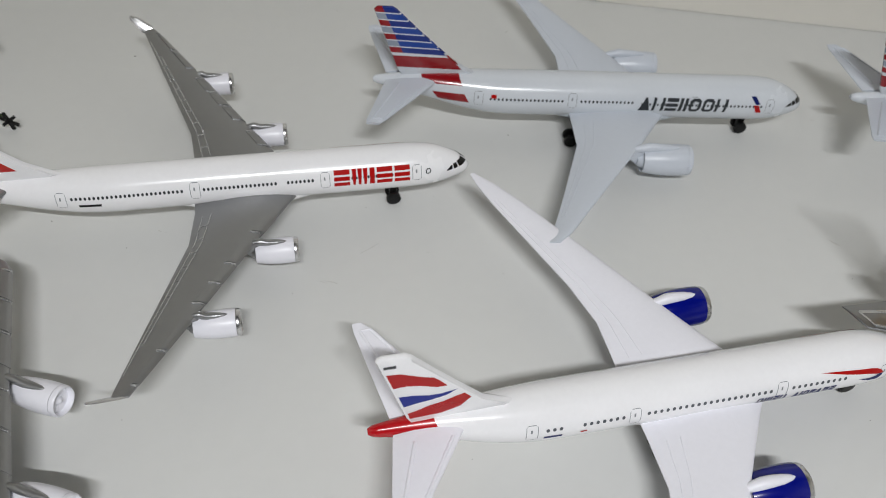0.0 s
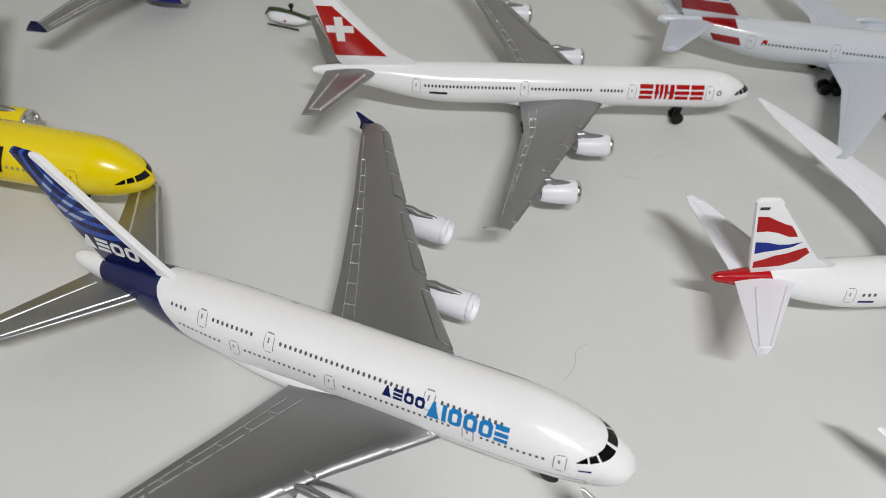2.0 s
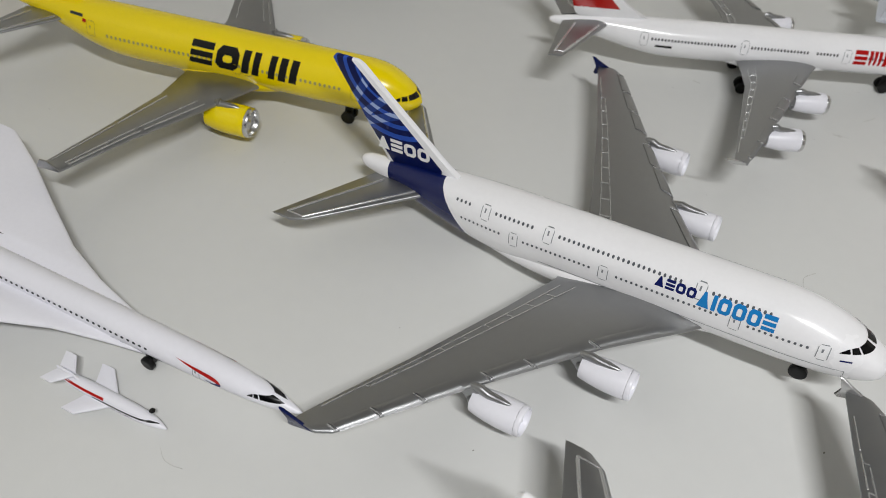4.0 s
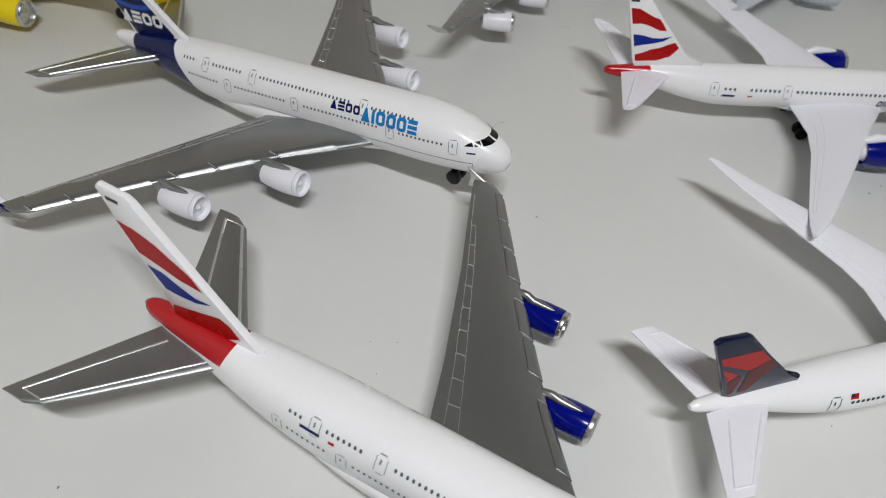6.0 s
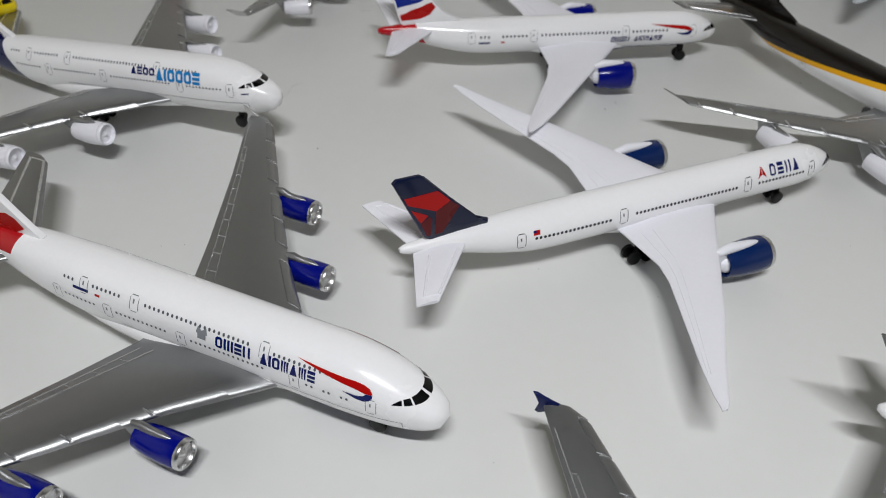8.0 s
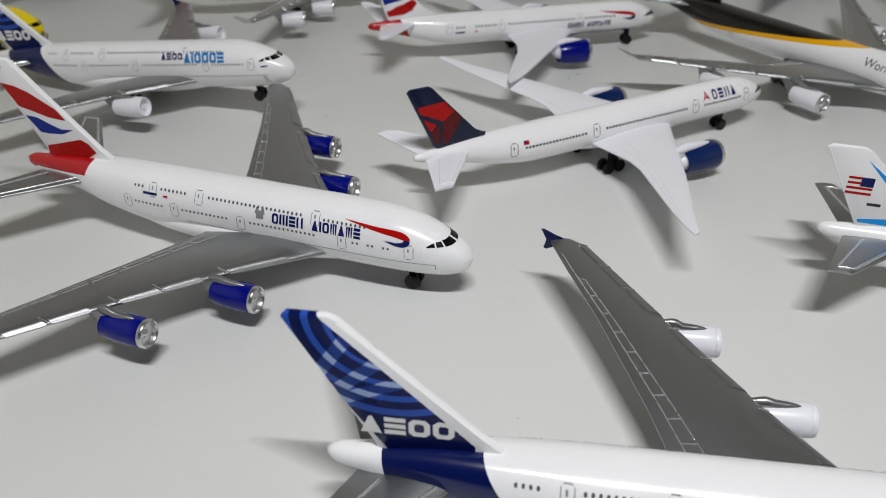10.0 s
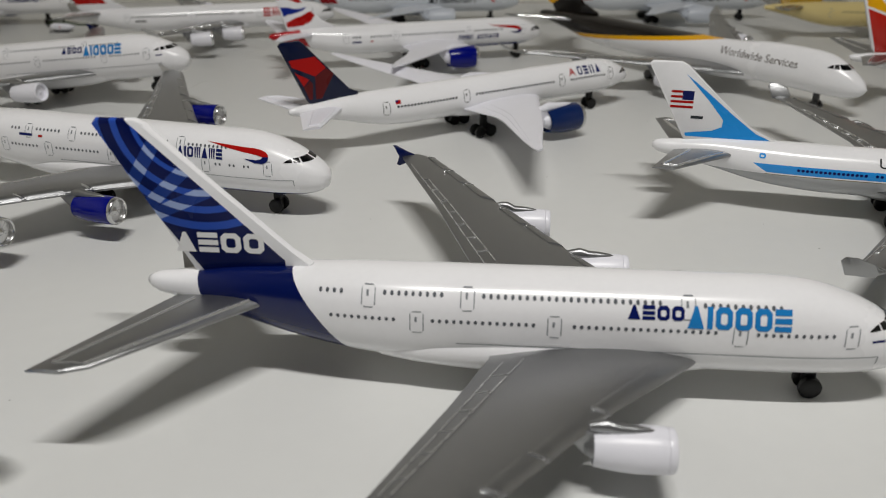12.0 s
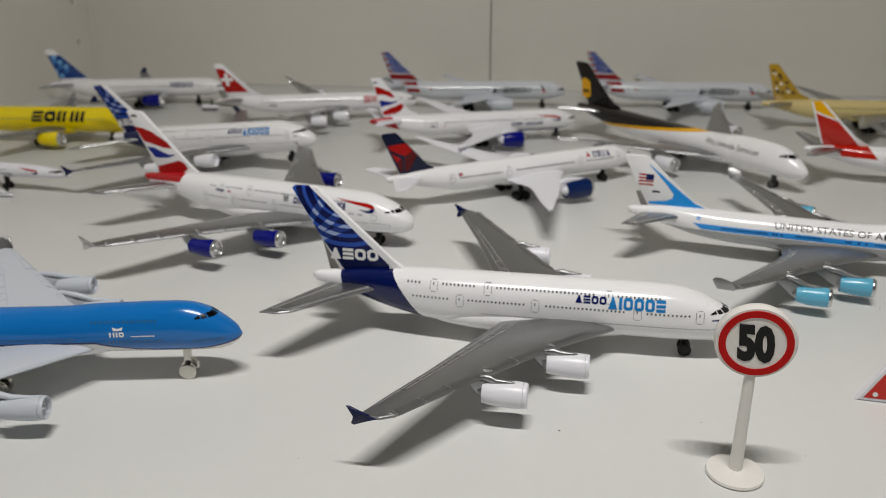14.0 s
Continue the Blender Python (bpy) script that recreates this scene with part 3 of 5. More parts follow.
def airliner(m, label, spec, group="model aeroplanes on the shelf"):
    """A die-cast airliner on its wheels; local x runs from the tail to the nose, in millimetres."""
    root = thing("model_airliner", label, "model aeroplane", m, group)
    hull = Hull(spec["length"], spec["stations"], spec.get("square", 2.0))
    part("fuselage", hull.mesh(), spec["skin"], root, sharp=60)
    sec = spec["wing"]
    # belly fairing between the wings
    w, up, down, zc = hull.at(sec[0][1])
    a, b = sec[0][2] - spec.get("fairing", 6), sec[0][1] + 6
    rings = []
    for k in range(13):
        q = k / 12
        f = math.sin(math.pi * q) ** 0.45 if 0 < q < 1 else 0.02
        x = a + (b - a) * q
        ww, hh, cz = w * (0.35 + spec.get("bulge", 0.68) * f), down * (0.12 + 0.5 * f), zc - down * 0.62
        rings.append([Vector((x, ww * math.cos(t), cz + hh * math.sin(t))) * MM for t in [2 * math.pi * j / 24 for j in range(24)]])
    part("belly_fairing", loft(bmesh.new(), rings), spec.get("belly", spec["skin"]), root)
    for hand in (1, -1):
        wing = Wing(sec, hand)
        ob = part("wing", wing.mesh(), spec["wing_mat"], root, sharp=50)
        if spec.get("seam_mat"):
            seams(wing, sec, spec["seam_mat"], ob, sorted(e[1] for e in spec["engines"]), spec.get("rich", True))
        tip = spec.get("winglet")
        if tip:
            yt, le, te, zt, th = sec[-1]
            bm = slab_into(bmesh.new(), [(te + dx, zt + dz) for dx, dz in tip["mm"]] if "mm" in tip else [(te + (le - te) * (-dx), zt + dz) for dx, dz in tip["outline"]], tip.get("thick", 0.7))
            for v in bm.verts:
                v.co = Vector((v.co.x, hand * (yt * MM - 0.0002) + v.co.y + hand * (v.co.z - zt * MM) * tip.get("cant", 0.2), v.co.z))
            part("winglet", bm, tip["mat"], ob, tip.get("label", ""))
        tail = Wing(spec["tailplane"], hand)
        ob = part("tailplane", tail.mesh(4), spec.get("tail_mat", spec["wing_mat"]), root, sharp=50)
        if spec.get("seam_mat"):
            bm = bmesh.new()
            t = spec["tailplane"]
            tail.ridge(bm, (t[0][0] + 3, 0.68), (t[-1][0] - 2, 0.7), 0.85, 0.34)
            tail.ridge(bm, (t[0][0] + 3, 0.12), (t[-1][0] - 2, 0.14), 0.85, 0.34)
            tail.ridge(bm, (t[-1][0] - 2, 0.14), (t[-1][0] - 2, 0.7), 0.5, 0.24, 3)
            part("raised_seams", bm, spec["seam_mat"], ob)
    fin = part("tail_fin", slab_into(bmesh.new(), spec["fin"], spec.get("fin_thick", 1.5)), spec["fin_mat"], root, spec.get("fin_label", ""))
    for x, y, z, r, long in spec["engines"]:
        wz, lead = (float(np.interp(y, [s[0] for s in sec], [s[k] for s in sec])) for k in (3, 1))
        for hand in (1, -1):
            engine(root, x, hand * y, z, r, long, spec["engine_mat"], spec.get("ring_mat", chrome), wz, lead, spec.get("pylon_mat", spec["wing_mat"]), spec.get("fan_mat", chrome))
    undercarriage(root, hull, *spec["gear"], spec.get("gear_mat", black_plastic), spec.get("wheel_r", 2.1))
    if spec.get("windows"):
        windows(root, hull, spec["windows"], spec.get("window_mat", ink_dark), spec.get("window_size", (0.62, 0.85)), spec.get("pitch", 1.15))
    doors(root, hull, spec.get("doors", ()), ink_grey if not spec.get("door_mat") else spec["door_mat"], *spec.get("door_size", (2.6, 4.2)))
    cockpit(root, hull, spec["cockpit"], glass_black)
    if spec.get("mould_seam"):
        a, b, z = spec["mould_seam"]
        print_part("mould_seam", root, hull, lambda bm: rect_into(bm, a, z, b - a, 0.16), ink_grey)
        print_part("mould_seam", root, hull, lambda bm: rect_into(bm, b, z - 1.6, 0.16, 1.76), ink_grey)
    return root, hull, fin


def place(x, y, yaw):
    return pose(x, y, 0, 0, 0, yaw)


# -- double-deck airliners --
def double_deck(m, label, skin, fin_mat, engine_mat, tip_mat, tip_label, fin_label, fan, ring, windows=(), doors=()):
    spec = dict(
        length=138.4, square=2.35, skin=skin, belly=white_lacquer,
        stations=[(s, w, h, d, z) for s, w, h, d, z in (
            (0.0, 0.6, 0.7, 0.7, 18.4), (0.008, 1.5, 1.5, 1.5, 18.3), (0.04, 2.5, 2.4, 2.4, 18.0), (0.12, 4.4, 4.8, 4.6, 17.2), (0.2, 6.0, 6.6, 6.9, 16.1), (0.28, 7.1, 7.9, 8.3, 15.1),
            (0.36, 7.7, 8.4, 8.8, 14.6), (0.8, 7.7, 8.4, 8.8, 14.6), (0.87, 7.4, 7.8, 8.5, 14.4), (0.92, 6.6, 6.1, 7.7, 13.9), (0.955, 5.4, 4.5, 6.3, 13.1), (0.98, 4.0, 3.1, 4.5, 12.4), (0.993, 2.6, 1.9, 2.9, 12.0), (1.0, 0.2, 0.2, 0.2, 11.8))],
        wing=[(4, 102, 64.2, 9.3, 3.6), (9, 98, 63.8, 9.9, 3.2), (25, 83.5, 58.5, 11.8, 2.4), (50, 64.6, 48.8, 14.2, 1.6), (66, 53.2, 41.8, 15.6, 1.2), (75.6, 46.4, 37.8, 16.4, 0.9), (77.5, 43.2, 37.3, 16.6, 0.8)],
        tailplane=[(2, 25, 6, 16.4, 1.6), (28.8, 2.6, -6.0, 18.1, 0.8), (30.6, -1.0, -6.8, 18.2, 0.6)],
        fin=[(12.5, 19.5), (9.5, 21), (-5.2, 48.4), (-4.3, 49.4), (2.6, 49.4), (4.2, 48.6), (27.4, 25), (31.5, 23.2), (31, 19.5)], fin_thick=1.7,
        engines=[(92.4, 29.4, 8.6, 3.6, 12.2), (76.4, 50.2, 9.9, 3.6, 12.2)],
        gear=(122.0, 69, 8.5), wing_mat=silver, seam_mat=highlight_silver, fin_mat=fin_mat, engine_mat=engine_mat, fin_label=fin_label,
        fan_mat=fan, ring_mat=ring,
        winglet=dict(mm=[(5.6, -0.1), (1.8, 1.2), (-1.6, 3.0), (-2.5, 3.0), (-0.6, 0.2), (-1.6, -2.1), (-0.8, -2.5), (3.0, -0.8)], mat=tip_mat, cant=0.1, label=tip_label),
        windows=windows or [(33.5, 39.5, 20.6), (45, 57, 20.7), (62.3, 94.5, 20.7), (99.8, 114, 20.6), (35.4, 48, 16.4), (53.5, 72.5, 16.4), (78, 104, 16.4), (108.8, 123, 16.3)],
        doors=doors or [(42.4, 20.0, 3.5), (59.8, 20.1, 3.5), (97.3, 20.1, 3.5), (51.0, 16.0), (74.9, 16.1), (106.2, 15.9), (124.8, 15.9)], window_size=(0.58, 0.7), pitch=1.25,
        door_size=(2.5, 4.1, 0.17), fairing=26, bulge=0.74,
        cockpit=(126.0, 16.65, 17.8, 74), window_mat=ink_window, mould_seam=(58, 130, 11.9),
    )
    return airliner(m, label, spec)


AIR_WHITE = lin("f5f5f7")
NAVY, MIDBLUE, PALEBLUE = lin("07154e"), lin("2a52b4"), lin("a3b6de")
navy_tail_skin = paint("white_lacquer_navy_tail", AIR_WHITE, 0.22, coat=0.15, prints=[(NAVY, [("lin", 1, 0.2, 14.4), ("lin", -1, -0.7, -43.8)])])
arcs = []
rings = ((19.2, 20.7), (16.2, 17.5), (13.1, 14.3), (10.0, 10.9), (7.2, 7.8))
for r1, r2 in rings:
    arcs.append((MIDBLUE, [("ring", 12.5, 50, r1, r2), ("lin", 0, 1, 29)]))
# three pale rays cross the arcs
for a, b, c in ((-0.83, 0.56, 20.9), (-0.67, 0.74, 23.2), (-0.41, 0.91, 27.7)):
    ray = [("lin", a, b, c - 1.2), ("lin", -a, -b, -c - 1.2)]
    arcs.append((lin("1c3a86"), ray + [("ring", 12.5, 50, 7.5, 20.5)]))
    for r1, r2 in rings[:4]:
        arcs.append((PALEBLUE, ray + [("ring", 12.5, 50, r1, r2)]))
navy_fin = paint("navy_fin_lacquer", NAVY, 0.24, coat=0.0, spec=0.25, prints=arcs + [(AIR_WHITE, [("lin", -1, -0.677, -25.5)]), (AIR_WHITE, [("lin", 1, 1.0, 50.2), ("lin", 0, 1, 23.2)]), (AIR_WHITE, [("lin", 1, 0, 26.5), ("lin", 0, 1, 22.3)])])

for m, label in ((place(-0.1091, 0.0290, -12.1) @ pose(0.069, 0, 0.0004, 0, -6.6, 0) @ pose(-0.069, 0, 0), "white double-deck model airliner, navy tail, nose propped on a wing"),
                 (place(0.0745, -0.1774, -2.9), "white double-deck model airliner with navy tail, standing level")):
    root, hull, fin = double_deck(m, label, navy_tail_skin, navy_fin, white_plastic, navy_lacquer, "navy wing-tip fence", "navy tail fin with pale blue arcs", white_plastic, white_plastic)
    for draw in mark_shapes("tsoo", 6.6, 24.9, 3.9, 3.7, 0.5, 1.0):
        fin_print(root, fin, 1.7, draw, ink_white, "wordmark_shape", "white plain shape")
    wordmark(root, hull, "tsoo", 87.2, 18.2, 2.2, 2.1, 0.35, 0.6, ink_navy, label="navy plain shape")
    wordmark(root, hull, "tiooos", 97.2, 17.0, 3.5, 2.8, 0.45, 0.85, ink_blue, label="sky blue plain shape")
    print_part("small_mark", root, hull, lambda bm: rect_into(bm, 128.4, 14.8, 2.4, 0.4), ink_navy)

WAVE_RED = lin("b5101a")
wave_skin = paint("white_lacquer_red_tail", AIR_WHITE, 0.22, coat=0.15, prints=[(WAVE_RED, [("above", 17.3, 0.07, 0.0), ("lin", -1, 0.35, -17.5)]), (WAVE_RED, [("lin", -1, -0.2, -7.4)]), (lin("1c2c70"), [("below", 7.5, 0, 0), ("lin", 1, 0, 96)])])
wave_fin = paint("white_fin_lacquer", AIR_WHITE, 0.22, coat=0.15)
root, hull, fin = double_deck(place(-0.0380, -0.0726, -13.7), "white double-deck model airliner, wave-print tail and royal blue engines",
                              wave_skin, wave_fin, royal_lacquer, silver_edge, "", "white tail fin with red and blue wave print", chrome, chrome,
                              [(42.0, 46, 19.9), (50.6, 60, 20.0), (65.6, 94.5, 20.0), (99.8, 113.5, 19.8), (41.8, 52, 15.4), (57.2, 72.5, 15.4), (78.2, 99, 15.4), (108, 110.6, 15.3), (112.2, 114.8, 15.3), (116.4, 119, 15.3)],
                              [(48.2, 19.4, 3.6), (62.8, 19.5, 3.6), (97.6, 19.6, 3.6), (39.4, 15.0), (54.8, 14.9), (75.6, 14.8), (105.2, 14.8), (123.4, 15.0)])


def ribbon(bm, x, z, k=1.0):
    poly_into(bm, [(x + a * k, z + b * k) for a, b in ((0, 0), (6, -0.35), (15, -0.9), (17, -1.25), (18.4, -1.8), (19.2, -2.6), (19.3, -3.0), (17.6, -3.0), (15.5, -2.5), (8, -1.4))])


def ribbon_tail(bm, x, z, k=1.0):
    poly_into(bm, [(x + a * k, z + b * k) for a, b in ((19.3, -3.05), (19.3, -3.8), (18.7, -4.5), (17.4, -4.95), (15.4, -4.8), (12, -3.7), (15.6, -3.9), (17.2, -3.6), (17.8, -3.05))])


print_part("ribbon", root, hull, lambda bm: ribbon(bm, 105.6, 20.9, 0.93), ink_red, label="red ribbon stripe", off=0.1)
print_part("ribbon", root, hull, lambda bm: ribbon_tail(bm, 105.6, 20.9, 0.93), ink_navy, label="blue ribbon end", off=0.12)
wordmark(root, hull, "oiiish.tiovtvs", 85.2, 16.6, 2.7, 1.85, 0.33, 0.55, ink_navy, label="navy plain shape")
print_part("crest", root, hull, lambda bm: [poly_into(bm, [(80.4, 17.2), (82.6, 17.2), (82.6, 18.4), (83.0, 18.6), (82.6, 20.0), (81.5, 19.2), (80.4, 20.0), (80.0, 18.6), (80.4, 18.4)])], ink_grey, label="grey crest")
print_part("registration_bar", root, hull, lambda bm: rect_into(bm, 45, 18.1, 4.6, 0.7), ink_navy, sides=(-1,))
print_part("small_mark", root, hull, lambda bm: rect_into(bm, 51.6, 18.0, 1.4, 0.6), ink_red, sides=(-1,))
fin_print(root, fin, 1.7, lambda bm: rect_into(bm, -2.5, 46.6, 3.2, 0.9), ink_dark, "fin_bar")

for outline, ink, tone in (([(-1.3, 42.0), (3.1, 41.7), (7.9, 40.3), (12.2, 38.1), (15.9, 36.2), (18.5, 33.2), (12.9, 33.4), (7.7, 34.6), (2.9, 35.6)], ink_red, "red wave"),
                           ([(4.3, 33.0), (8.3, 32.9), (12.5, 31.3), (16.0, 30.2), (20.2, 30.6), (16.2, 28.8), (11.6, 28.3), (8.3, 28.3)], ink_royal, "blue wave"),
                           ([(9.3, 24.3), (13.0, 25.3), (17.7, 26.7), (21.8, 27.9), (24.3, 26.9), (26.4, 24.4), (21.8, 21.6), (13.5, 20.0), (9.1, 21.5)], ink_red, "red wave")):
    fin_print(root, fin, 1.7, lambda bm: poly_into(bm, outline), ink, "wave_band", tone)

# -- twin and four-engined airliners --
def twin(length, r, zc, wing, tailplane, fin, engines, gear, **more):
    spec = dict(length=length, stations=jet_stations(r, zc), wing=wing, tailplane=tailplane, fin=fin, engines=engines, gear=gear)
    zn = zc - 0.28 * r
    spec.update(cockpit=(length - 7.4, zn + 2.2, zn + 3.7, 92), mould_seam=(72, length - 9, zc - 0.66 * r))
    spec.update(more)
    return spec


# wave-tail twin
wave_twin_skin = paint("white_twin_red_tail", AIR_WHITE, 0.22, coat=0.15, prints=[(WAVE_RED, [("lin", -1, -0.55, -24.5)]), (lin("1c2c70"), [("below", 8.5, 0, 0), ("lin", 1, 0, 90)])])
root, hull, fin = airliner(place(0.0413, 0.0604, 18.1), "white twin-engined model airliner, wave-print tail, royal blue engines", twin(
    133.6, 6.6, 13.3,
    [(4, 93, 61, 9.6, 3.2), (9, 89.2, 61, 10.0, 3.0), (22, 80, 60.4, 11.2, 2.2), (34, 71.7, 56.6, 12.4, 1.7), (48, 62, 50.5, 13.8, 1.3), (62, 52.2, 44.4, 15.2, 1.0), (69, 46.6, 41.8, 15.9, 0.8), (73.5, 42, 40.8, 16.3, 0.5)],
    [(2, 21, 5, 17.0, 1.5), (23.5, 5.5, 0.8, 19.2, 0.7), (25.7, 3, 0.6, 19.6, 0.5)],
    [(9, 18.5), (8, 20.5), (1.6, 42.3), (2.6, 43.2), (7.2, 43.2), (8.6, 42.2), (24, 23), (31, 20.4), (28, 18.5)],
    [(91.8, 25.2, 7.6, 5.0, 14.0)], (120.5, 69, 8.0),
    skin=wave_twin_skin, fin_mat=wave_fin, wing_mat=white_plastic, seam_mat=white_plastic, rich=False, engine_mat=royal_lacquer, pylon_mat=white_plastic, fin_label="white tail fin with red and blue wave print",
    windows=[(37.6, 43, 15.4), (46, 56.5, 15.4), (61, 92.5, 15.4), (96.8, 112, 15.4)], window_size=(0.75, 0.9), pitch=1.5, window_mat=ink_window,
    doors=[(34.5, 15.0), (58.2, 15.0), (94.3, 15.2), (121.5, 14.6)], door_size=(2.7, 4.2)))
for outline, ink, tone in (([(3.5, 38.2), (6.2, 38.0), (8.6, 36.8), (11.1, 35.6), (13.0, 35.0), (14.6, 33.2), (16.0, 31.3), (13.8, 31.3), (10.5, 32.7), (7.7, 33.3), (5.0, 33.1)], ink_red, "red wave"),
                           ([(6.1, 29.7), (9.0, 29.5), (12.3, 28.7), (15.0, 28.7), (18.2, 29.5), (16.0, 27.8), (13.0, 26.9), (9.8, 26.3), (7.3, 25.6)], ink_royal, "blue wave"),
                           ([(8.2, 22.8), (10.2, 23.5), (12.7, 24.8), (15.4, 25.5), (18.0, 26.8), (19.8, 27.5), (21.4, 25.6), (19.3, 22.7), (15.4, 21.1), (8.7, 20.6)], ink_red, "red wave")):
    fin_print(root, fin, 1.5, lambda bm: poly_into(bm, outline), ink, "wave_band", tone)
print_part("ribbon", root, hull, lambda bm: ribbon(bm, 104, 17.6, 0.88), ink_red, label="red ribbon stripe", off=0.1)
print_part("ribbon", root, hull, lambda bm: ribbon_tail(bm, 104, 17.6, 0.88), ink_navy, label="blue ribbon end", off=0.12)
wordmark(root, hull, "oiiish.tiovtvs", 88.6, 11.6, 2.1, 1.45, 0.3, 0.42, ink_navy, lean=0.1, label="navy plain shape")
print_part("registration_bar", root, hull, lambda bm: rect_into(bm, 37.2, 12.9, 4.2, 0.7), ink_navy, sides=(-1,))
print_part("small_mark", root, hull, lambda bm: rect_into(bm, 45.6, 13.1, 1.5, 0.5), ink_red, sides=(-1,))
fin_print(root, fin, 1.5, lambda bm: rect_into(bm, 3.0, 40.2, 2.4, 0.9), ink_dark, "fin_bar")

# navy-finned twin
tri_fin = paint("navy_fin", lin("0a1434"), 0.2, coat=0.1, spec=0.3)
blue_white_engine = paint("deep_blue_engine", lin("0c2558"), 0.18, coat=0.1, spec=0.3)
root, hull, fin = airliner(place(0.0757, -0.0599, 32.2), "white long twin-engined model airliner with navy and red tail fin", twin(
    142.0, 6.4, 13.0,
    [(4, 96.5, 62.5, 9.4, 3.2), (9, 92.7, 62.8, 9.9, 3.0), (24, 82.3, 63.3, 11.4, 2.0), (31, 77.5, 61.6, 12.1, 1.7), (48, 65.5, 54.6, 13.8, 1.2), (60, 56.2, 49.6, 15.1, 0.9), (68, 50.3, 46.6, 16.1, 0.8), (71.0, 48.2, 45.8, 16.5, 0.7), (72.4, 46.6, 45.3, 16.7, 0.5)],
    [(2, 18, 3, 15.8, 1.4), (20.8, 2.5, -3.2, 16.4, 0.7)],
    [(8.5, 17.5), (6.5, 19), (-1.8, 37.5), (-0.8, 38.5), (5.2, 38.5), (6.6, 37.6), (21, 21), (24.5, 20.2), (24.5, 17.5)],
    [(98.0, 25.6, 7.2, 4.9, 14.5)], (124, 68.5, 9.0),
    skin=white_lacquer, fin_mat=tri_fin, wing_mat=white_plastic, seam_mat=white_plastic, rich=False, engine_mat=blue_white_engine, pylon_mat=white_plastic, fin_label="navy tail fin with red and dark red facets",
    windows=[(36, 60.5, 14.4), (67, 103, 14.6), (109, 126.5, 14.4)], window_size=(0.8, 0.8), pitch=1.25,
    doors=[(32.2, 14.2), (63.3, 14.4), (105.3, 14.6), (129.2, 14.4)], door_size=(2.6, 4.4, 0.2), door_mat=ink_dark))
wordmark(root, hull, "osiit", 113.2, 15.6, 2.7, 2.1, 0.8, 0.5, ink_navy, lean=0.0, label="navy plain shape")
for outline, ink, tone in (([(1.1, 32.8), (9.9, 33.2), (13.4, 29.3), (9.6, 26.9), (2.0, 30.6)], ink_red, "red facet"), ([(2.8, 28.9), (7.5, 26.1), (5.5, 24.1)], ink_red, "red facet"),
                           ([(13.4, 29.2), (15.9, 27.0), (11.4, 19.6), (9.4, 19.6), (9.5, 26.6)], ink_maroon, "dark red facet"), ([(5.5, 23.9), (7.8, 25.7), (8.6, 24.7), (8.2, 19.6), (7.2, 19.6)], ink_maroon, "dark red facet")):
    fin_print(root, fin, 1.5, lambda bm: poly_into(bm, outline), ink, "facet", tone)
print_part("triangle_mark", root, hull, lambda bm: [poly_into(bm, [(108.8, 15.6), (110.3, 16.5), (110.3, 18.4)]), poly_into(bm, [(110.5, 18.4), (110.5, 16.5), (112.0, 15.6)])], ink_red, label="red triangle")
print_part("flag", root, hull, lambda bm: rect_into(bm, 35.6, 15.3, 1.9, 1.2), ink_red, sides=(-1,))
print_part("flag_corner", root, hull, lambda bm: rect_into(bm, 35.6, 15.9, 0.9, 0.6), ink_navy, sides=(-1,), off=0.1)

# four-engined, red fin with white cross
cross_fin = paint("red_fin_white_tip", lin("b5120a"), 0.2, coat=0.15, prints=[
    (AIR_WHITE, [("lin", 0, 1, 38.6)]), (AIR_WHITE, [("lin", 0, -1, -22.4)]), (AIR_WHITE, [("lin", 1, 1.0, 44.8)]), (AIR_WHITE, [("lin", -1, -0.32, -13.9)])])
root, hull, fin = airliner(place(-0.0789, 0.1132, 16.2), "white four-engined model airliner with red tail fin and silver wings", twin(
    141.0, 6.3, 13.4,
    [(4, 92, 64, 9.6, 3.2), (9, 88.5, 64.2, 10.0, 2.9), (22, 80.4, 63, 11.6, 2.1), (50, 63.8, 54.3, 14.8, 1.3), (68.5, 52.4, 48.6, 16.8, 0.9)],
    [(2, 19.5, 4, 17.4, 1.5), (26, 2.5, -2.0, 19.2, 0.7)],
    [(9, 19), (7.5, 20.5), (0.2, 41.0), (1.0, 41.9), (6.0, 41.9), (7.4, 41.0), (24, 23.6), (32, 20.0), (28, 19)],
    [(90.4, 23.4, 8.1, 3.4, 11.0), (75.4, 47.0, 10.4, 3.4, 11.0)], (119, 70, 7.5),
    skin=white_lacquer, fin_mat=cross_fin, wing_mat=silver, seam_mat=highlight_silver, engine_mat=white_plastic, fan_mat=white_plastic, fin_label="red tail fin with a white cross and white tip",
    winglet=dict(mm=[(-0.2, -0.3), (3.8, -0.3), (2.4, 1.4), (-1.6, 3.6), (-3.6, 4.0), (-4.0, 3.4), (-1.6, 1.2)], mat=silver_edge, cant=0.8, thick=0.8),
    windows=[(33.8, 63, 15.6), (67, 87.5, 15.6), (89, 97, 15.6), (102, 123, 15.4)], pitch=1.1,
    doors=[(31.5, 15.1), (65.0, 15.3), (99.3, 15.2), (124.7, 15.2)], door_size=(2.6, 4.4)))
fin_print(root, fin, 1.5, lambda bm: [rect_into(bm, 7.6, 27.2, 2.4, 8.0, -0.12), rect_into(bm, 4.6, 30.1, 2.9, 2.3, -0.12), rect_into(bm, 10.0 - 0.35, 30.1, 2.9, 2.3, -0.12)], ink_white, "fin_cross", "white cross")
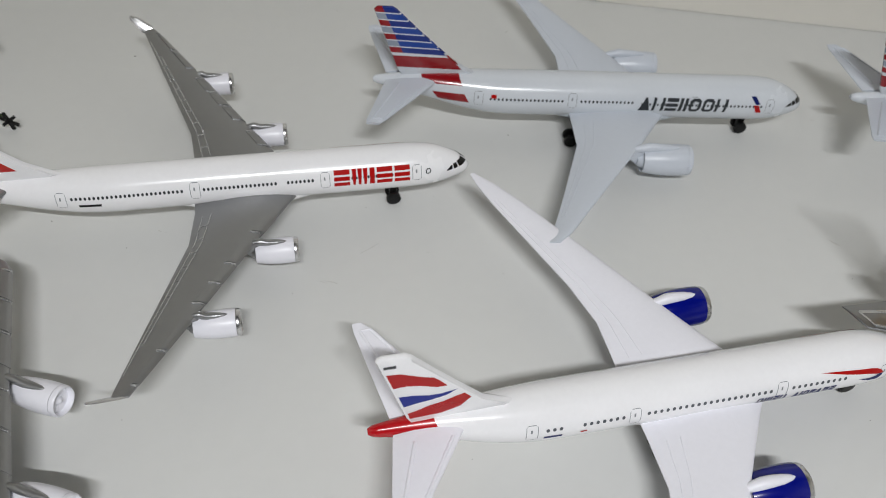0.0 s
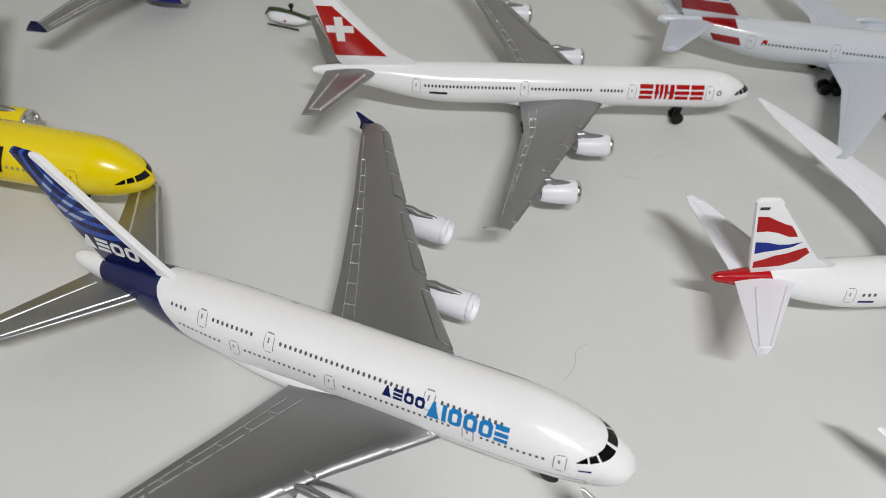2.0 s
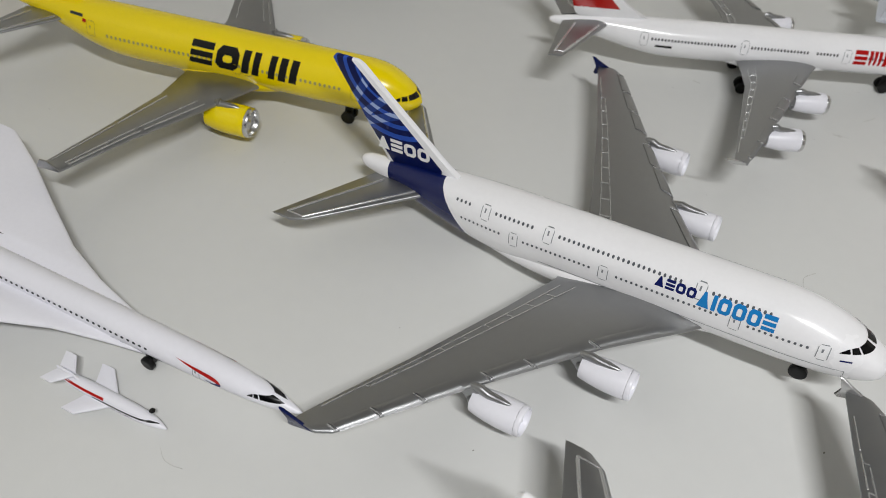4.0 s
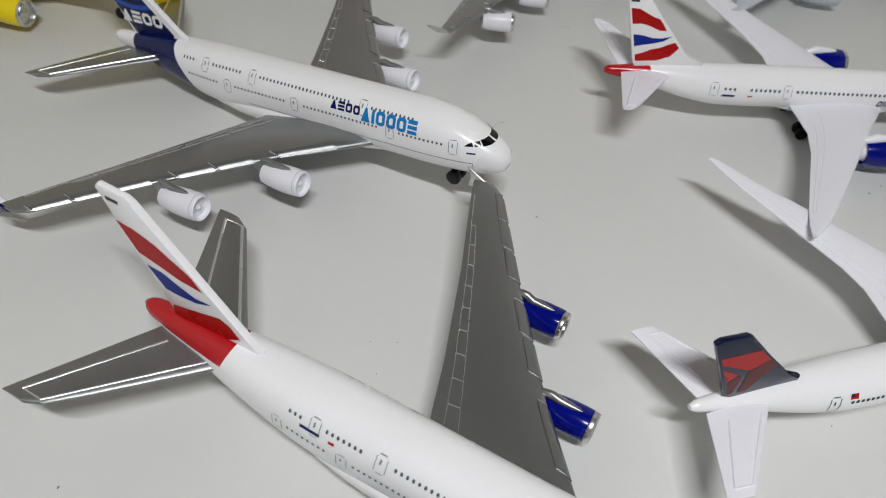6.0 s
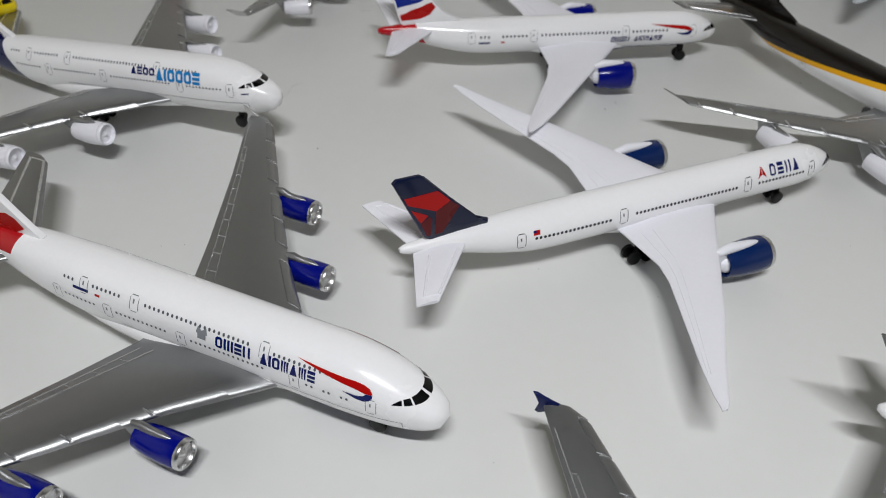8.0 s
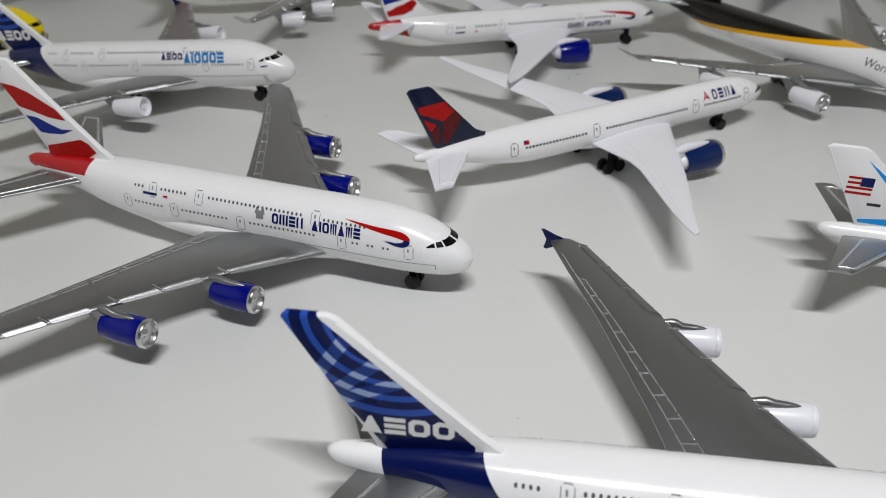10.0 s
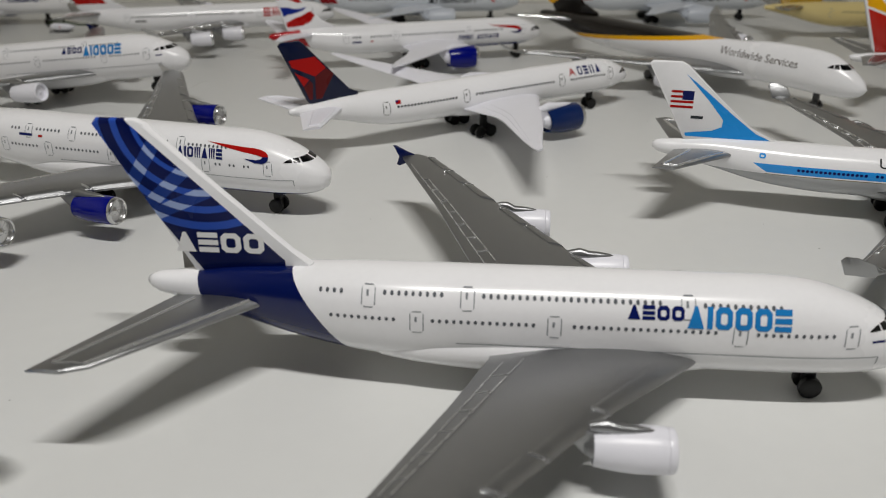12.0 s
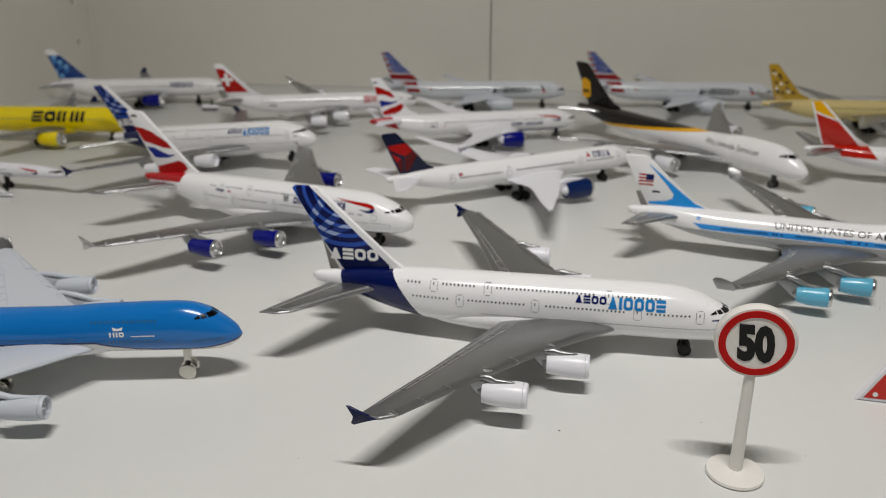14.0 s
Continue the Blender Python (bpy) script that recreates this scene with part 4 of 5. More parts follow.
wordmark(root, hull, "sviss", 101.7, 13.2, 4.4, 4.3, 0.6, 1.25, ink_red, lean=0.0, label="red plain shape")
print_part("registration_bar", root, hull, lambda bm: rect_into(bm, 35.5, 13.0, 5.6, 0.8), ink_black, sides=(-1,))
print_part("star_mark", root, hull, lambda bm: frame_into(bm, 127.2, 14.6, 1.5, 1.5, 0.3), ink_dark, sides=(-1,))

# two striped-fin twins
stripe_red, stripe_blue, stripe_pale = lin("8e0e17"), lin("0f2a7c"), lin("d5d8de")
stripe_rules = [(stripe_pale, [("lin", 0, 1, 22)]), (stripe_red, [("lin", 0.03, 1, 22.4), ("lin", -0.03, -1, -26.4)])]
for k in range(7):
    z0 = 27.6 + 2.2 * k
    row = [("lin", 0.05, 1, z0), ("lin", -0.05, -1, -(z0 + 1.85))]
    stripe_rules.append((stripe_red if k % 2 == 0 else lin("8f99a8"), row))
    stripe_rules.append((stripe_blue if k % 2 == 0 else lin("183f94"), row + [("lin", 1, 0.42, 20.4)]))
stripe_rules.append((lin("d4d9df"), [("lin", 1, 1.0, 48.8)]))
stripe_fin = paint("striped_fin", lin("d4d9df"), 0.22, coat=0.15, prints=stripe_rules)
stripe_skin = paint("pale_grey_striped_tail", lin("d2d7dd"), 0.22, coat=0.15, prints=[(stripe_red, [("lin", 1, 0.7, 28.5), ("lin", -1, -0.55, -37.5), ("lin", 0, 1, 18.2)]), (stripe_red, [("lin", 1, 0.7, 29.5), ("lin", -1, -0.55, -37.0), ("lin", 0, -1, -16.0), ("lin", 0, 1, 13.2)])])
grey_plastic = paint("pale_grey_plastic", lin("c9cfd8"), 0.35)


def striped_twin(m, label):
    root, hull, fin = airliner(m, label, twin(
        139.5, 7.0, 13.4,
        [(4, 94, 62, 9.4, 3.4), (9, 90.2, 62, 9.9, 3.0), (23, 81, 61.5, 11.2, 2.1), (45, 65.4, 54.2, 12.9, 1.5), (62, 53.4, 48.2, 14.2, 1.0), (66, 49.6, 46.6, 14.6, 0.6)],
        [(2, 20, 4, 18.0, 1.5), (23, 4, -1.6, 19.4, 0.8), (25, 2, -1.6, 19.5, 0.6)],
        [(9, 19), (7.5, 21), (0.3, 41.3), (1.2, 42.2), (5.6, 42.2), (7.0, 41.3), (24, 23.8), (31, 20.6), (28, 19)],
        [(97.0, 24.4, 7.4, 4.8, 15.0)], (122, 65.5, 8.5),
        skin=stripe_skin, belly=grey_lacquer, fin_mat=stripe_fin, wing_mat=grey_plastic, seam_mat=grey_plastic, rich=False, engine_mat=grey_plastic, ring_mat=grey_plastic, pylon_mat=grey_plastic, fin_label="tail fin with red, white and blue stripes",
        windows=[(36, 60, 15.2), (64.5, 83, 15.2), (84, 124, 14.8)], pitch=1.25, window_size=(0.65, 0.8),
        doors=[(32.6, 15.0), (62, 15.2), (101, 15.0), (126.0, 14.6)], door_size=(2.8, 4.6)))
    wordmark(root, hull, "thsiiooh", 83.2, 12.6, 4.3, 3.7, 0.6, 0.9, ink_dark, lean=0.12, label="dark grey plain shape")
    print_part("bird_mark", root, hull, lambda bm: poly_into(bm, [(119.2, 17.8), (120.8, 17.8), (122.6, 15.6), (121.2, 15.4)]), ink_navy, label="blue slanted stripe")
    print_part("bird_mark", root, hull, lambda bm: poly_into(bm, [(120.6, 15.3), (122.3, 15.1), (123.6, 12.6), (121.8, 12.6)]), ink_red, label="red slanted stripe")
    print_part("flag", root, hull, lambda bm: rect_into(bm, 36.4, 15.4, 1.7, 1.1), ink_red, sides=(-1,))


striped_twin(place(0.0243, 0.1808, 8.0), "pale grey twin-engined model airliner with striped tail, before the seam")
striped_twin(place(0.1765, 0.1990, 3.0), "pale grey twin-engined model airliner with striped tail, behind a freighter")


# -- humped four-engined airliners --
def humped(length, k=1.0):
    z = 13.2 * k
    return [(s, w * k, u * k, d * k, c * k) for s, w, u, d, c in (
        (0.0, 0.7, 0.7, 0.7, 16.6), (0.008, 1.5, 1.5, 1.5, 16.5), (0.04, 2.3, 2.3, 2.3, 16.2), (0.12, 3.9, 4.2, 4.0, 15.5), (0.2, 5.4, 5.6, 5.6, 14.3), (0.28, 6.2, 6.3, 6.3, 13.5), (0.36, 6.4, 6.5, 6.5, 13.2),
        (0.62, 6.4, 6.5, 6.5, 13.2), (0.70, 6.4, 7.2, 6.5, 13.2), (0.76, 6.4, 8.3, 6.5, 13.2), (0.86, 6.3, 8.6, 6.5, 13.1), (0.91, 6.0, 8.0, 6.3, 12.9), (0.94, 5.4, 6.6, 5.9, 12.5), (0.965, 4.3, 4.6, 4.9, 12.0), (0.985, 2.9, 2.7, 3.3, 11.5), (0.995, 1.6, 1.4, 1.7, 11.1), (1.0, 0.2, 0.2, 0.2, 10.9))]


def jumbo(m, label, **more):
    L, lift = more.pop("length", 138.0), more.pop("lift", 0.0)
    k = L / 138.0
    spec = dict(
        length=L, stations=[(s, w, u, d, c + lift) for s, w, u, d, c in humped(L, k)],
        wing=[(y * k, a * k, b * k, z * k + lift, t * k) for y, a, b, z, t in ((4, 97, 56, 9.2, 3.4), (9, 92.5, 57, 9.8, 3.0), (23, 79, 54, 11.2, 2.2), (64, 43, 37, 14.2, 0.9))],
        tailplane=[(y * k, a * k, b * k, z * k + lift, t * k) for y, a, b, z, t in ((2, 23, 6, 16.0, 1.5), (22.5, 6, 0.5, 17.4, 0.7))],
        fin=[(x * k, z * k + lift) for x, z in ((10, 17.5), (8, 19), (-3, 39.2), (-2, 40.1), (5.5, 40.1), (7.4, 39.2), (25, 22.6), (33, 19.5), (30, 17.5))],
        engines=[(x * k, y * k, z * k + lift, r * k, l * k) for x, y, z, r, l in ((92, 30.2, 7.0, 3.3, 11.5), (77, 48, 8.6, 3.3, 11.5))],
        gear=(117 * k, 66 * k, 8 * k), wing_mat=silver, seam_mat=highlight_silver, engine_mat=white_plastic,
        cockpit=(126.8 * k, 16.9 * k + lift, 18.5 * k + lift, 88),
        winglet=dict(outline=[(-0.0, -0.2), (-0.0, 1.4), (-0.15, 4.2), (-0.75, 4.4), (-0.95, 1.2), (-1.0, -0.2)], mat=silver, cant=0.5),
    )
    spec.update(more)
    return airliner(m, label, spec)


# pale blue and white state aeroplane
sky = lin("2396e8")
state_skin = paint("white_state_lacquer", AIR_WHITE, 0.22, coat=0.15, prints=[
    (sky, [("above", 12.7, 0.003, 0.0), ("below", 15.1, 0.0, 0.0), ("lin", 1, 1.6, 51.0)]), (lin("b2b4b6"), [("below", 12.25, 0.003, 0.0)]),
    (lin("7d6c3c"), [("above", 12.15, 0.003, 0.0), ("below", 12.32, 0.003, 0.0), ("lin", 1, 0.8, 40.0)])])
root, hull, fin = jumbo(place(0.1853, -0.0892, -12.6), "white and sky blue four-engined state model aeroplane with pale blue engines", skin=state_skin, belly=silver, fin_mat=wave_fin, engine_mat=cyan_lacquer, tail_mat=silver, engines=[(92.0, 30.5, 6.5, 3.4, 11.5), (76.6, 47, 7.4, 3.4, 11.5)],
                        wing=[(4, 97, 58, 9.2, 3.2), (9, 92.5, 61, 9.8, 2.8), (20, 83.2, 61, 11.0, 2.2), (31, 74.6, 57.6, 12.0, 1.7), (43, 65.2, 52, 12.9, 1.3), (58.7, 53, 44.5, 14.0, 1.0), (66, 46.6, 40.6, 14.5, 0.8), (68.2, 43.5, 39.6, 14.6, 0.6)],
                        winglet=dict(mm=[(-0.5, -0.3), (5.0, -0.3), (5.4, 1.0), (4.0, 3.4), (0.6, 4.6), (-1.6, 4.6), (-2.2, 3.4)], mat=silver, cant=0.5),
                        fin_label="white tail fin with sky blue swoosh and flag",
                        windows=[(38, 55.6, 14.1), (57.2, 59.6, 14.15), (60.2, 61.4, 14.15), (65.6, 76.2, 14.25), (83.4, 85.8, 14.2), (87.6, 88.8, 14.2), (90.2, 91.4, 14.2), (93.5, 104, 14.2)], window_mat=ink_navy, pitch=1.1, window_size=(0.8, 0.7), doors=[], length=138.0)
bm, wide = letters("UNITED STATES OF AMERICA", 2.15, 0.006)
k = 52.0 / wide
for v in bm.verts:
    v.co = Vector((57.8 + v.co.x * k, 0, 16.2 + v.co.z))
part("lettering", onto(bm, lambda x, z: hull.side(x, z, -1, 0.07)), ink_black, root, "black lettering of a country's name")
fin_print(root, fin, 1.5, lambda bm: poly_into(bm, [(7.0, 36.9), (12.8, 32.5), (20.0, 26.7), (26.9, 21.6), (30.7, 20.0), (22.8, 19.8), (8.6, 19.8), (8.2, 20.7), (15.2, 21.7), (17.8, 22.9), (18.0, 24.8), (14.2, 29.4)]), ink_sky, "swoosh", "sky blue swoosh")
fin_print(root, fin, 1.5, lambda bm: rect_into(bm, 3.6, 27.6, 6.0, 4.8), ink_white, "flag", "small striped flag")
for j in range(4):
    fin_print(root, fin, 1.56, lambda bm: rect_into(bm, 3.6, 27.6 + 0.69 * 2 * j, 6.0, 0.66), ink_red, "flag_stripe")
fin_print(root, fin, 1.62, lambda bm: rect_into(bm, 6.6, 29.9, 3.0, 2.5), ink_navy, "flag_corner")
print_part("roundel", root, hull, lambda bm: frame_into(bm, 28.2, 16.4, 1.6, 1.2, 0.35), ink_sky, sides=(-1,))
fin_print(root, fin, 1.5, lambda bm: rect_into(bm, 9.4, 24.8, 3.2, 0.8), ink_dark, "fin_bar")

# dark brown freighter
brown, gold = lin("130e0a"), lin("f0b000")
freight_skin = paint("freighter_lacquer", AIR_WHITE, 0.22, coat=0.15, prints=[
    (gold, [("above", 8.2, 0.068, 0.00046), ("lin", -1, 0, -122)]), (brown, [("above", 10.0, 0.068, 0.00046), ("lin", -1, 0, -122)])])
freight_fin = paint("dark_brown_fin", brown, 0.2, coat=0.1, spec=0.3)
root, hull, fin = jumbo(place(0.1698, 0.1226, -50.4), "white freighter model aeroplane with dark brown tail and gold stripe", skin=freight_skin, belly=white_lacquer, fin_mat=freight_fin, length=173.0,
                        stations=humped(173.0, 1.08), wing=[(4, 127, 83, 9.6, 3.6), (9, 121.5, 84.5, 10.2, 3.2), (27, 105, 84.5, 12.2, 1.7), (48, 84.5, 69.5, 14.3, 1.1), (71, 60, 52.5, 16.4, 0.6)],
                        tailplane=[(2, 28, 8, 17.6, 1.2), (25, 7, -0.5, 19.6, 0.5)],
                        fin=[(12, 19), (10, 21), (-4, 45), (-3, 46.2), (6, 46.2), (8, 45.2), (29, 25.5), (40, 22.4), (36, 19)],
                        engines=[(116, 31, 7.6, 3.7, 13.5), (90, 52, 9.6, 3.7, 13.5)], gear=(154.5, 83, 8.5), cockpit=(159.0, 18.3, 19.9, 88),
                        winglet=dict(outline=[(-1.0, -0.2), (-0.75, 1.4), (-0.2, 3.4), (-0.0, 3.8), (-0.0, 1.0), (-0.05, -0.2)], mat=silver_line, cant=1.5),
                        tail_mat=silver, fin_label="dark brown tail fin with gold shield", doors=[(52, 12.0)], gear_mat=paint("dark_metal", lin("4a4a4a"), 0.35, metal=0.6))
fin_print(root, fin, 1.5, lambda bm: poly_into(bm, [(4.4, 25.4), (8.4, 23.4), (12.6, 25.6), (11.4, 34.6), (7.2, 36.6), (2.8, 35.4)]), paint("gold_print", gold, 0.3), "shield_mark", "gold shield shape")
fin_print(root, fin, 1.56, lambda bm: poly_into(bm, [(5.2, 27.4), (10.8, 27.6), (10.5, 29.4), (4.9, 29.2)]), freight_fin, "shield_panel")
bm, wide = letters("Worldwide Services", 3.0)
k = 35.0 / wide
for v in bm.verts:
    v.co = Vector((113 + v.co.x * k, 0, 16.4 + v.co.z))
part("lettering", onto(bm, lambda x, z: hull.side(x, z, -1, 0.07)), paint("brown_print", lin("3c2d20"), 0.3), root, "brown slogan lettering")

# blue and white jumbo
blue_skin = paint("blue_top_lacquer", AIR_WHITE, 0.14, coat=0.15, prints=[
    (lin("111d5a"), [("above", 106.2, -1.584, 0.0066)]), (lin("111d5a"), [("lin", -1, 0, -97), ("lin", 0, 1, 14.7)]),
    (lin("0a74c4"), [("above", 106.85, -1.584, 0.0066)]), (lin("0a74c4"), [("lin", -1, 0, -97), ("lin", 0, 1, 15.35)])])
bright_metal = paint("bright_grey_metal", lin("cfccc4"), 0.2, metal=0.9)
dim_print = paint("dim_blue_print", lin("2c6594"), 0.3, bump=0)
root, hull, fin = jumbo(place(-0.0731, -0.2376, 10.0), "bright blue and white four-engined model airliner with grey wings", skin=blue_skin, belly=white_lacquer, fin_mat=white_lacquer, wing_mat=grey_plastic, seam_mat=grey_plastic, engine_mat=grey_plastic, ring_mat=grey_plastic,
                        lift=3.2, stations=[(s, w, u + (0.9 if 0.2 <= s <= 0.7 else 0.0), d, c + 3.2) for s, w, u, d, c in humped(138.0)], engines=[(92.0, 30, 8.9, 3.3, 12.0), (78.4, 44, 11.4, 3.3, 12.0)], gear=(121, 66, 8), cockpit=(123.6, 21.1, 22.2, 66), pylon_mat=grey_plastic,
                        wheel_r=2.6, gear_mat=bright_metal, windows=[(40, 92, 16.4), (101, 117, 15.4), (125, 134, 14.9), (96.3, 116, 21.2)], window_mat=dim_print, pitch=1.0, doors=[])
wordmark(root, hull, "hio", 101.5, 16.9, 1.5, 1.5, 0.35, 0.45, ink_white, label="white plain shape")
print_part("crown_mark", root, hull, lambda bm: poly_into(bm, [(102.7, 18.8), (105.1, 18.8), (105.5, 19.8), (103.9, 19.4), (102.3, 19.8)]), ink_white, label="white crown shape")
print_part("small_mark", root, hull, lambda bm: rect_into(bm, 107.6, 16.9, 6.8, 0.3), ink_white)

# yellow twin
yellow_skin = paint("yellow_skin", lin("f4da00"), 0.2, coat=0.15)
root, hull, fin = airliner(place(-0.2367, 0.0486, 3.6), "bright yellow twin-engined model airliner with silver wings", twin(
    133.5, 8.0, 15.0,
    [(4, 86, 60, 9.6, 3.2), (9, 83, 60.2, 10.2, 2.9), (22, 77, 60, 11.4, 2.0), (44, 65.2, 55, 13.4, 1.4), (64, 56, 49.6, 15.0, 0.9)],
    [(2, 20, 4, 17.0, 1.5), (24, 4, -1, 18.5, 0.7)],
    [(10, 20), (8, 22), (0, 44.4), (1, 45.2), (6.0, 45.2), (7.4, 44.4), (21, 25), (27, 22), (25, 20)],
    [(88, 20, 7.0, 4.6, 14.0)], (110.5, 67, 7.5), rich="lines",
    skin=yellow_skin, fin_mat=yellow_skin, wing_mat=silver, seam_mat=highlight_silver, engine_mat=yellow_lacquer, pylon_mat=silver, fin_thick=1.5,
    winglet=dict(outline=[(-0.0, -0.2), (-0.1, 1.2), (-0.5, 4.6), (-0.8, 4.6), (-1.0, 0.3), (-1.0, -0.2)], mat=silver, cant=0.4),
    windows=[(35, 112, 16.8)], window_mat=paint("grey_window_print", lin("a39a5a"), 0.3, bump=0), pitch=1.5, window_size=(0.8, 1.0), doors=[(29.6, 17.6), (78, 15.6, 3.0), (81.4, 15.6, 3.0), (115.5, 16.4)], door_mat=paint("olive_print", lin("9a8510"), 0.3, bump=0), door_size=(3.0, 4.6)))
wordmark(root, hull, "soihii", 62.8, 15.0, 6.2, 7.2, 1.1, 2.1, ink_black, lean=0.14, label="black plain shape")
print_part("registration_bar", root, hull, lambda bm: rect_into(bm, 22, 20.2, 4.6, 0.7), ink_dark, sides=(-1,))
print_part("small_mark", root, hull, lambda bm: rect_into(bm, 26.6, 19.0, 1.3, 0.9), ink_red, sides=(-1,))

# white twin with blue patterned fin
checks = []
for k in range(5):
    for j in range(3):
        checks.append(((lin("2f77bd"), lin("6aa9dc"), lin("173e86"))[(k + j) % 3], [("ring", 6 + 4.0 * j, 24 + 3.4 * k, 0.0, 1.9)]))
blue_fin = paint("blue_patterned_fin", lin("123f88"), 0.22, coat=0.15, prints=checks + [(AIR_WHITE, [("lin", 0, 1, 39.4)]), (AIR_WHITE, [("lin", 0, -1, -21.8)])])
root, hull, fin = airliner(place(-0.2316, 0.1590, 12.0), "white twin-engined model airliner with blue patterned tail fin", twin(
    133.5, 6.9, 13.6,
    [(4, 86, 60, 9.6, 3.2), (9, 83, 60.2, 10.2, 2.9), (22, 77, 60, 11.4, 2.0), (44, 65.2, 55, 13.4, 1.4), (64, 56, 49.6, 15.0, 0.9)],
    [(2, 20, 4, 17.0, 1.5), (24, 4, -1, 18.5, 0.7)],
    [(10, 19), (8, 21), (0, 42.4), (1, 43.2), (6.0, 43.2), (7.4, 42.4), (25, 24), (31, 20), (28, 19)],
    [(88, 20, 7.2, 4.6, 14.0)], (110.5, 67, 7.5),
    rich="lines", skin=white_lacquer, fin_mat=blue_fin, wing_mat=silver, seam_mat=highlight_silver, engine_mat=royal_lacquer, pylon_mat=silver,
    winglet=dict(outline=[(-0.0, -0.2), (-0.1, 1.2), (-0.5, 4.6), (-0.8, 4.6), (-1.0, 0.3), (-1.0, -0.2)], mat=navy_lacquer, cant=0.4, label="navy winglet"),
    windows=[(40, 116, 15.4)], pitch=1.4, doors=[(34, 15.0), (122, 14.6)]))
wordmark(root, hull, "iosoiho", 92, 14.6, 3.4, 2.6, 0.4, 0.7, ink_navy, lean=0.0, label="navy plain shape")

# cream and gold twin
cream = lin("dcc98c")
gold_fin = paint("gold_brown_fin", lin("c19a2e"), 0.25, coat=0.4)
cream_skin = paint("cream_lacquer", cream, 0.25, coat=0.4)
root, hull, fin = airliner(place(0.2930, 0.1480, 0.0), "cream and gold twin-engined model airliner with patterned tail fin", twin(
    137.0, 6.6, 13.2,
    [(4, 91, 58, 9.6, 3.2), (9, 86.5, 58.5, 10.0, 3.0), (26, 71.5, 55, 11.6, 2.0), (70, 43, 40, 16.0, 0.6)],
    [(2, 21, 5, 17.0, 1.5), (25, 4, 0, 19.2, 0.6)],
    [(9, 18.5), (8, 20.5), (1.6, 41.8), (2.6, 42.8), (7.2, 42.8), (8.6, 41.8), (24, 23), (31, 20.4), (28, 18.5)],
    [(89.6, 28.6, 7.6, 4.8, 15.0)], (117, 69, 8.0), skin=cream_skin, fin_mat=gold_fin, wing_mat=silver, seam_mat=highlight_silver, engine_mat=cream_skin,
    windows=[(40, 112, 15.2)], pitch=1.4, doors=[(34, 14.6)]))

tints = [paint("dark_brown_print", lin("3b2813"), 0.3), paint("cream_print", lin("efe6d0"), 0.3), paint("bronze_print", lin("6b4a1e"), 0.3)]
for row in range(6):
    z = 23.0 + 2.9 * row
    back, front = 8.6 - 0.3 * (z - 20.5), 23.0 - 0.82 * (z - 23.0)
    for col in range(int((front - back) / 3.4)):
        if (row + 2 * col) % 4 == 3:
            continue
        x, tall = back + 3.4 * col + 0.3, 2.7
        up = (row + col) % 2
        outline = [(x, z), (x + 3.2, z), (x + 1.0, z + tall)] if up else [(x - 0.8, z + tall), (x + 2.4, z + tall), (x + 2.6, z)]
        fin_print(root, fin, 1.5, lambda bm: poly_into(bm, outline), tints[(row + col * 2) % 3], "facet")

# white airliner with red and yellow fin
banded_fin = paint("red_yellow_fin", lin("c41f0c"), 0.2, coat=0.15, prints=[(AIR_WHITE, [("lin", 0.35, 1, 37.0)]), (lin("f3b319"), [("lin", 0.35, 1, 37.9)]), (AIR_WHITE, [("lin", 1, 0.96, 45.4)]), (AIR_WHITE, [("lin", -1, -0.356, -15.9)])])
banded_skin = paint("white_red_band", AIR_WHITE, 0.22, coat=0.15, prints=[(lin("c41f0c"), [("lin", 1, 0.9, 31.5), ("lin", -1, -0.9, -48.5), ("above", 14.2, 0, 0)])])
root, hull, fin = airliner(place(0.2870, 0.0240, -9.0), "white four-engined model airliner with red and yellow tail fin", twin(
    141.0, 6.3, 13.4,
    [(4, 94, 62, 9.6, 3.2), (9, 90, 64, 10.0, 2.9), (25, 76.5, 60, 12.0, 2.0), (69, 49, 43, 16.8, 0.9)],
    [(2, 19.5, 4, 17.4, 1.5), (26, 2.5, -2.0, 19.2, 0.7)],
    [(9, 19), (7.5, 20.5), (0.2, 41.0), (1.0, 41.9), (6.0, 41.9), (7.4, 41.0), (24, 23.6), (32, 20.0), (28, 19)],
    [(90.3, 22.6, 7.6, 3.4, 11.0), (75.2, 46.6, 10.0, 3.4, 11.0)], (119, 70, 7.5),
    skin=banded_skin, fin_mat=banded_fin, wing_mat=silver, seam_mat=highlight_silver, engine_mat=white_plastic, fin_label="red tail fin with yellow tip",
    windows=[(44, 112, 15.2)], pitch=1.2, doors=[(40, 14.6)]))


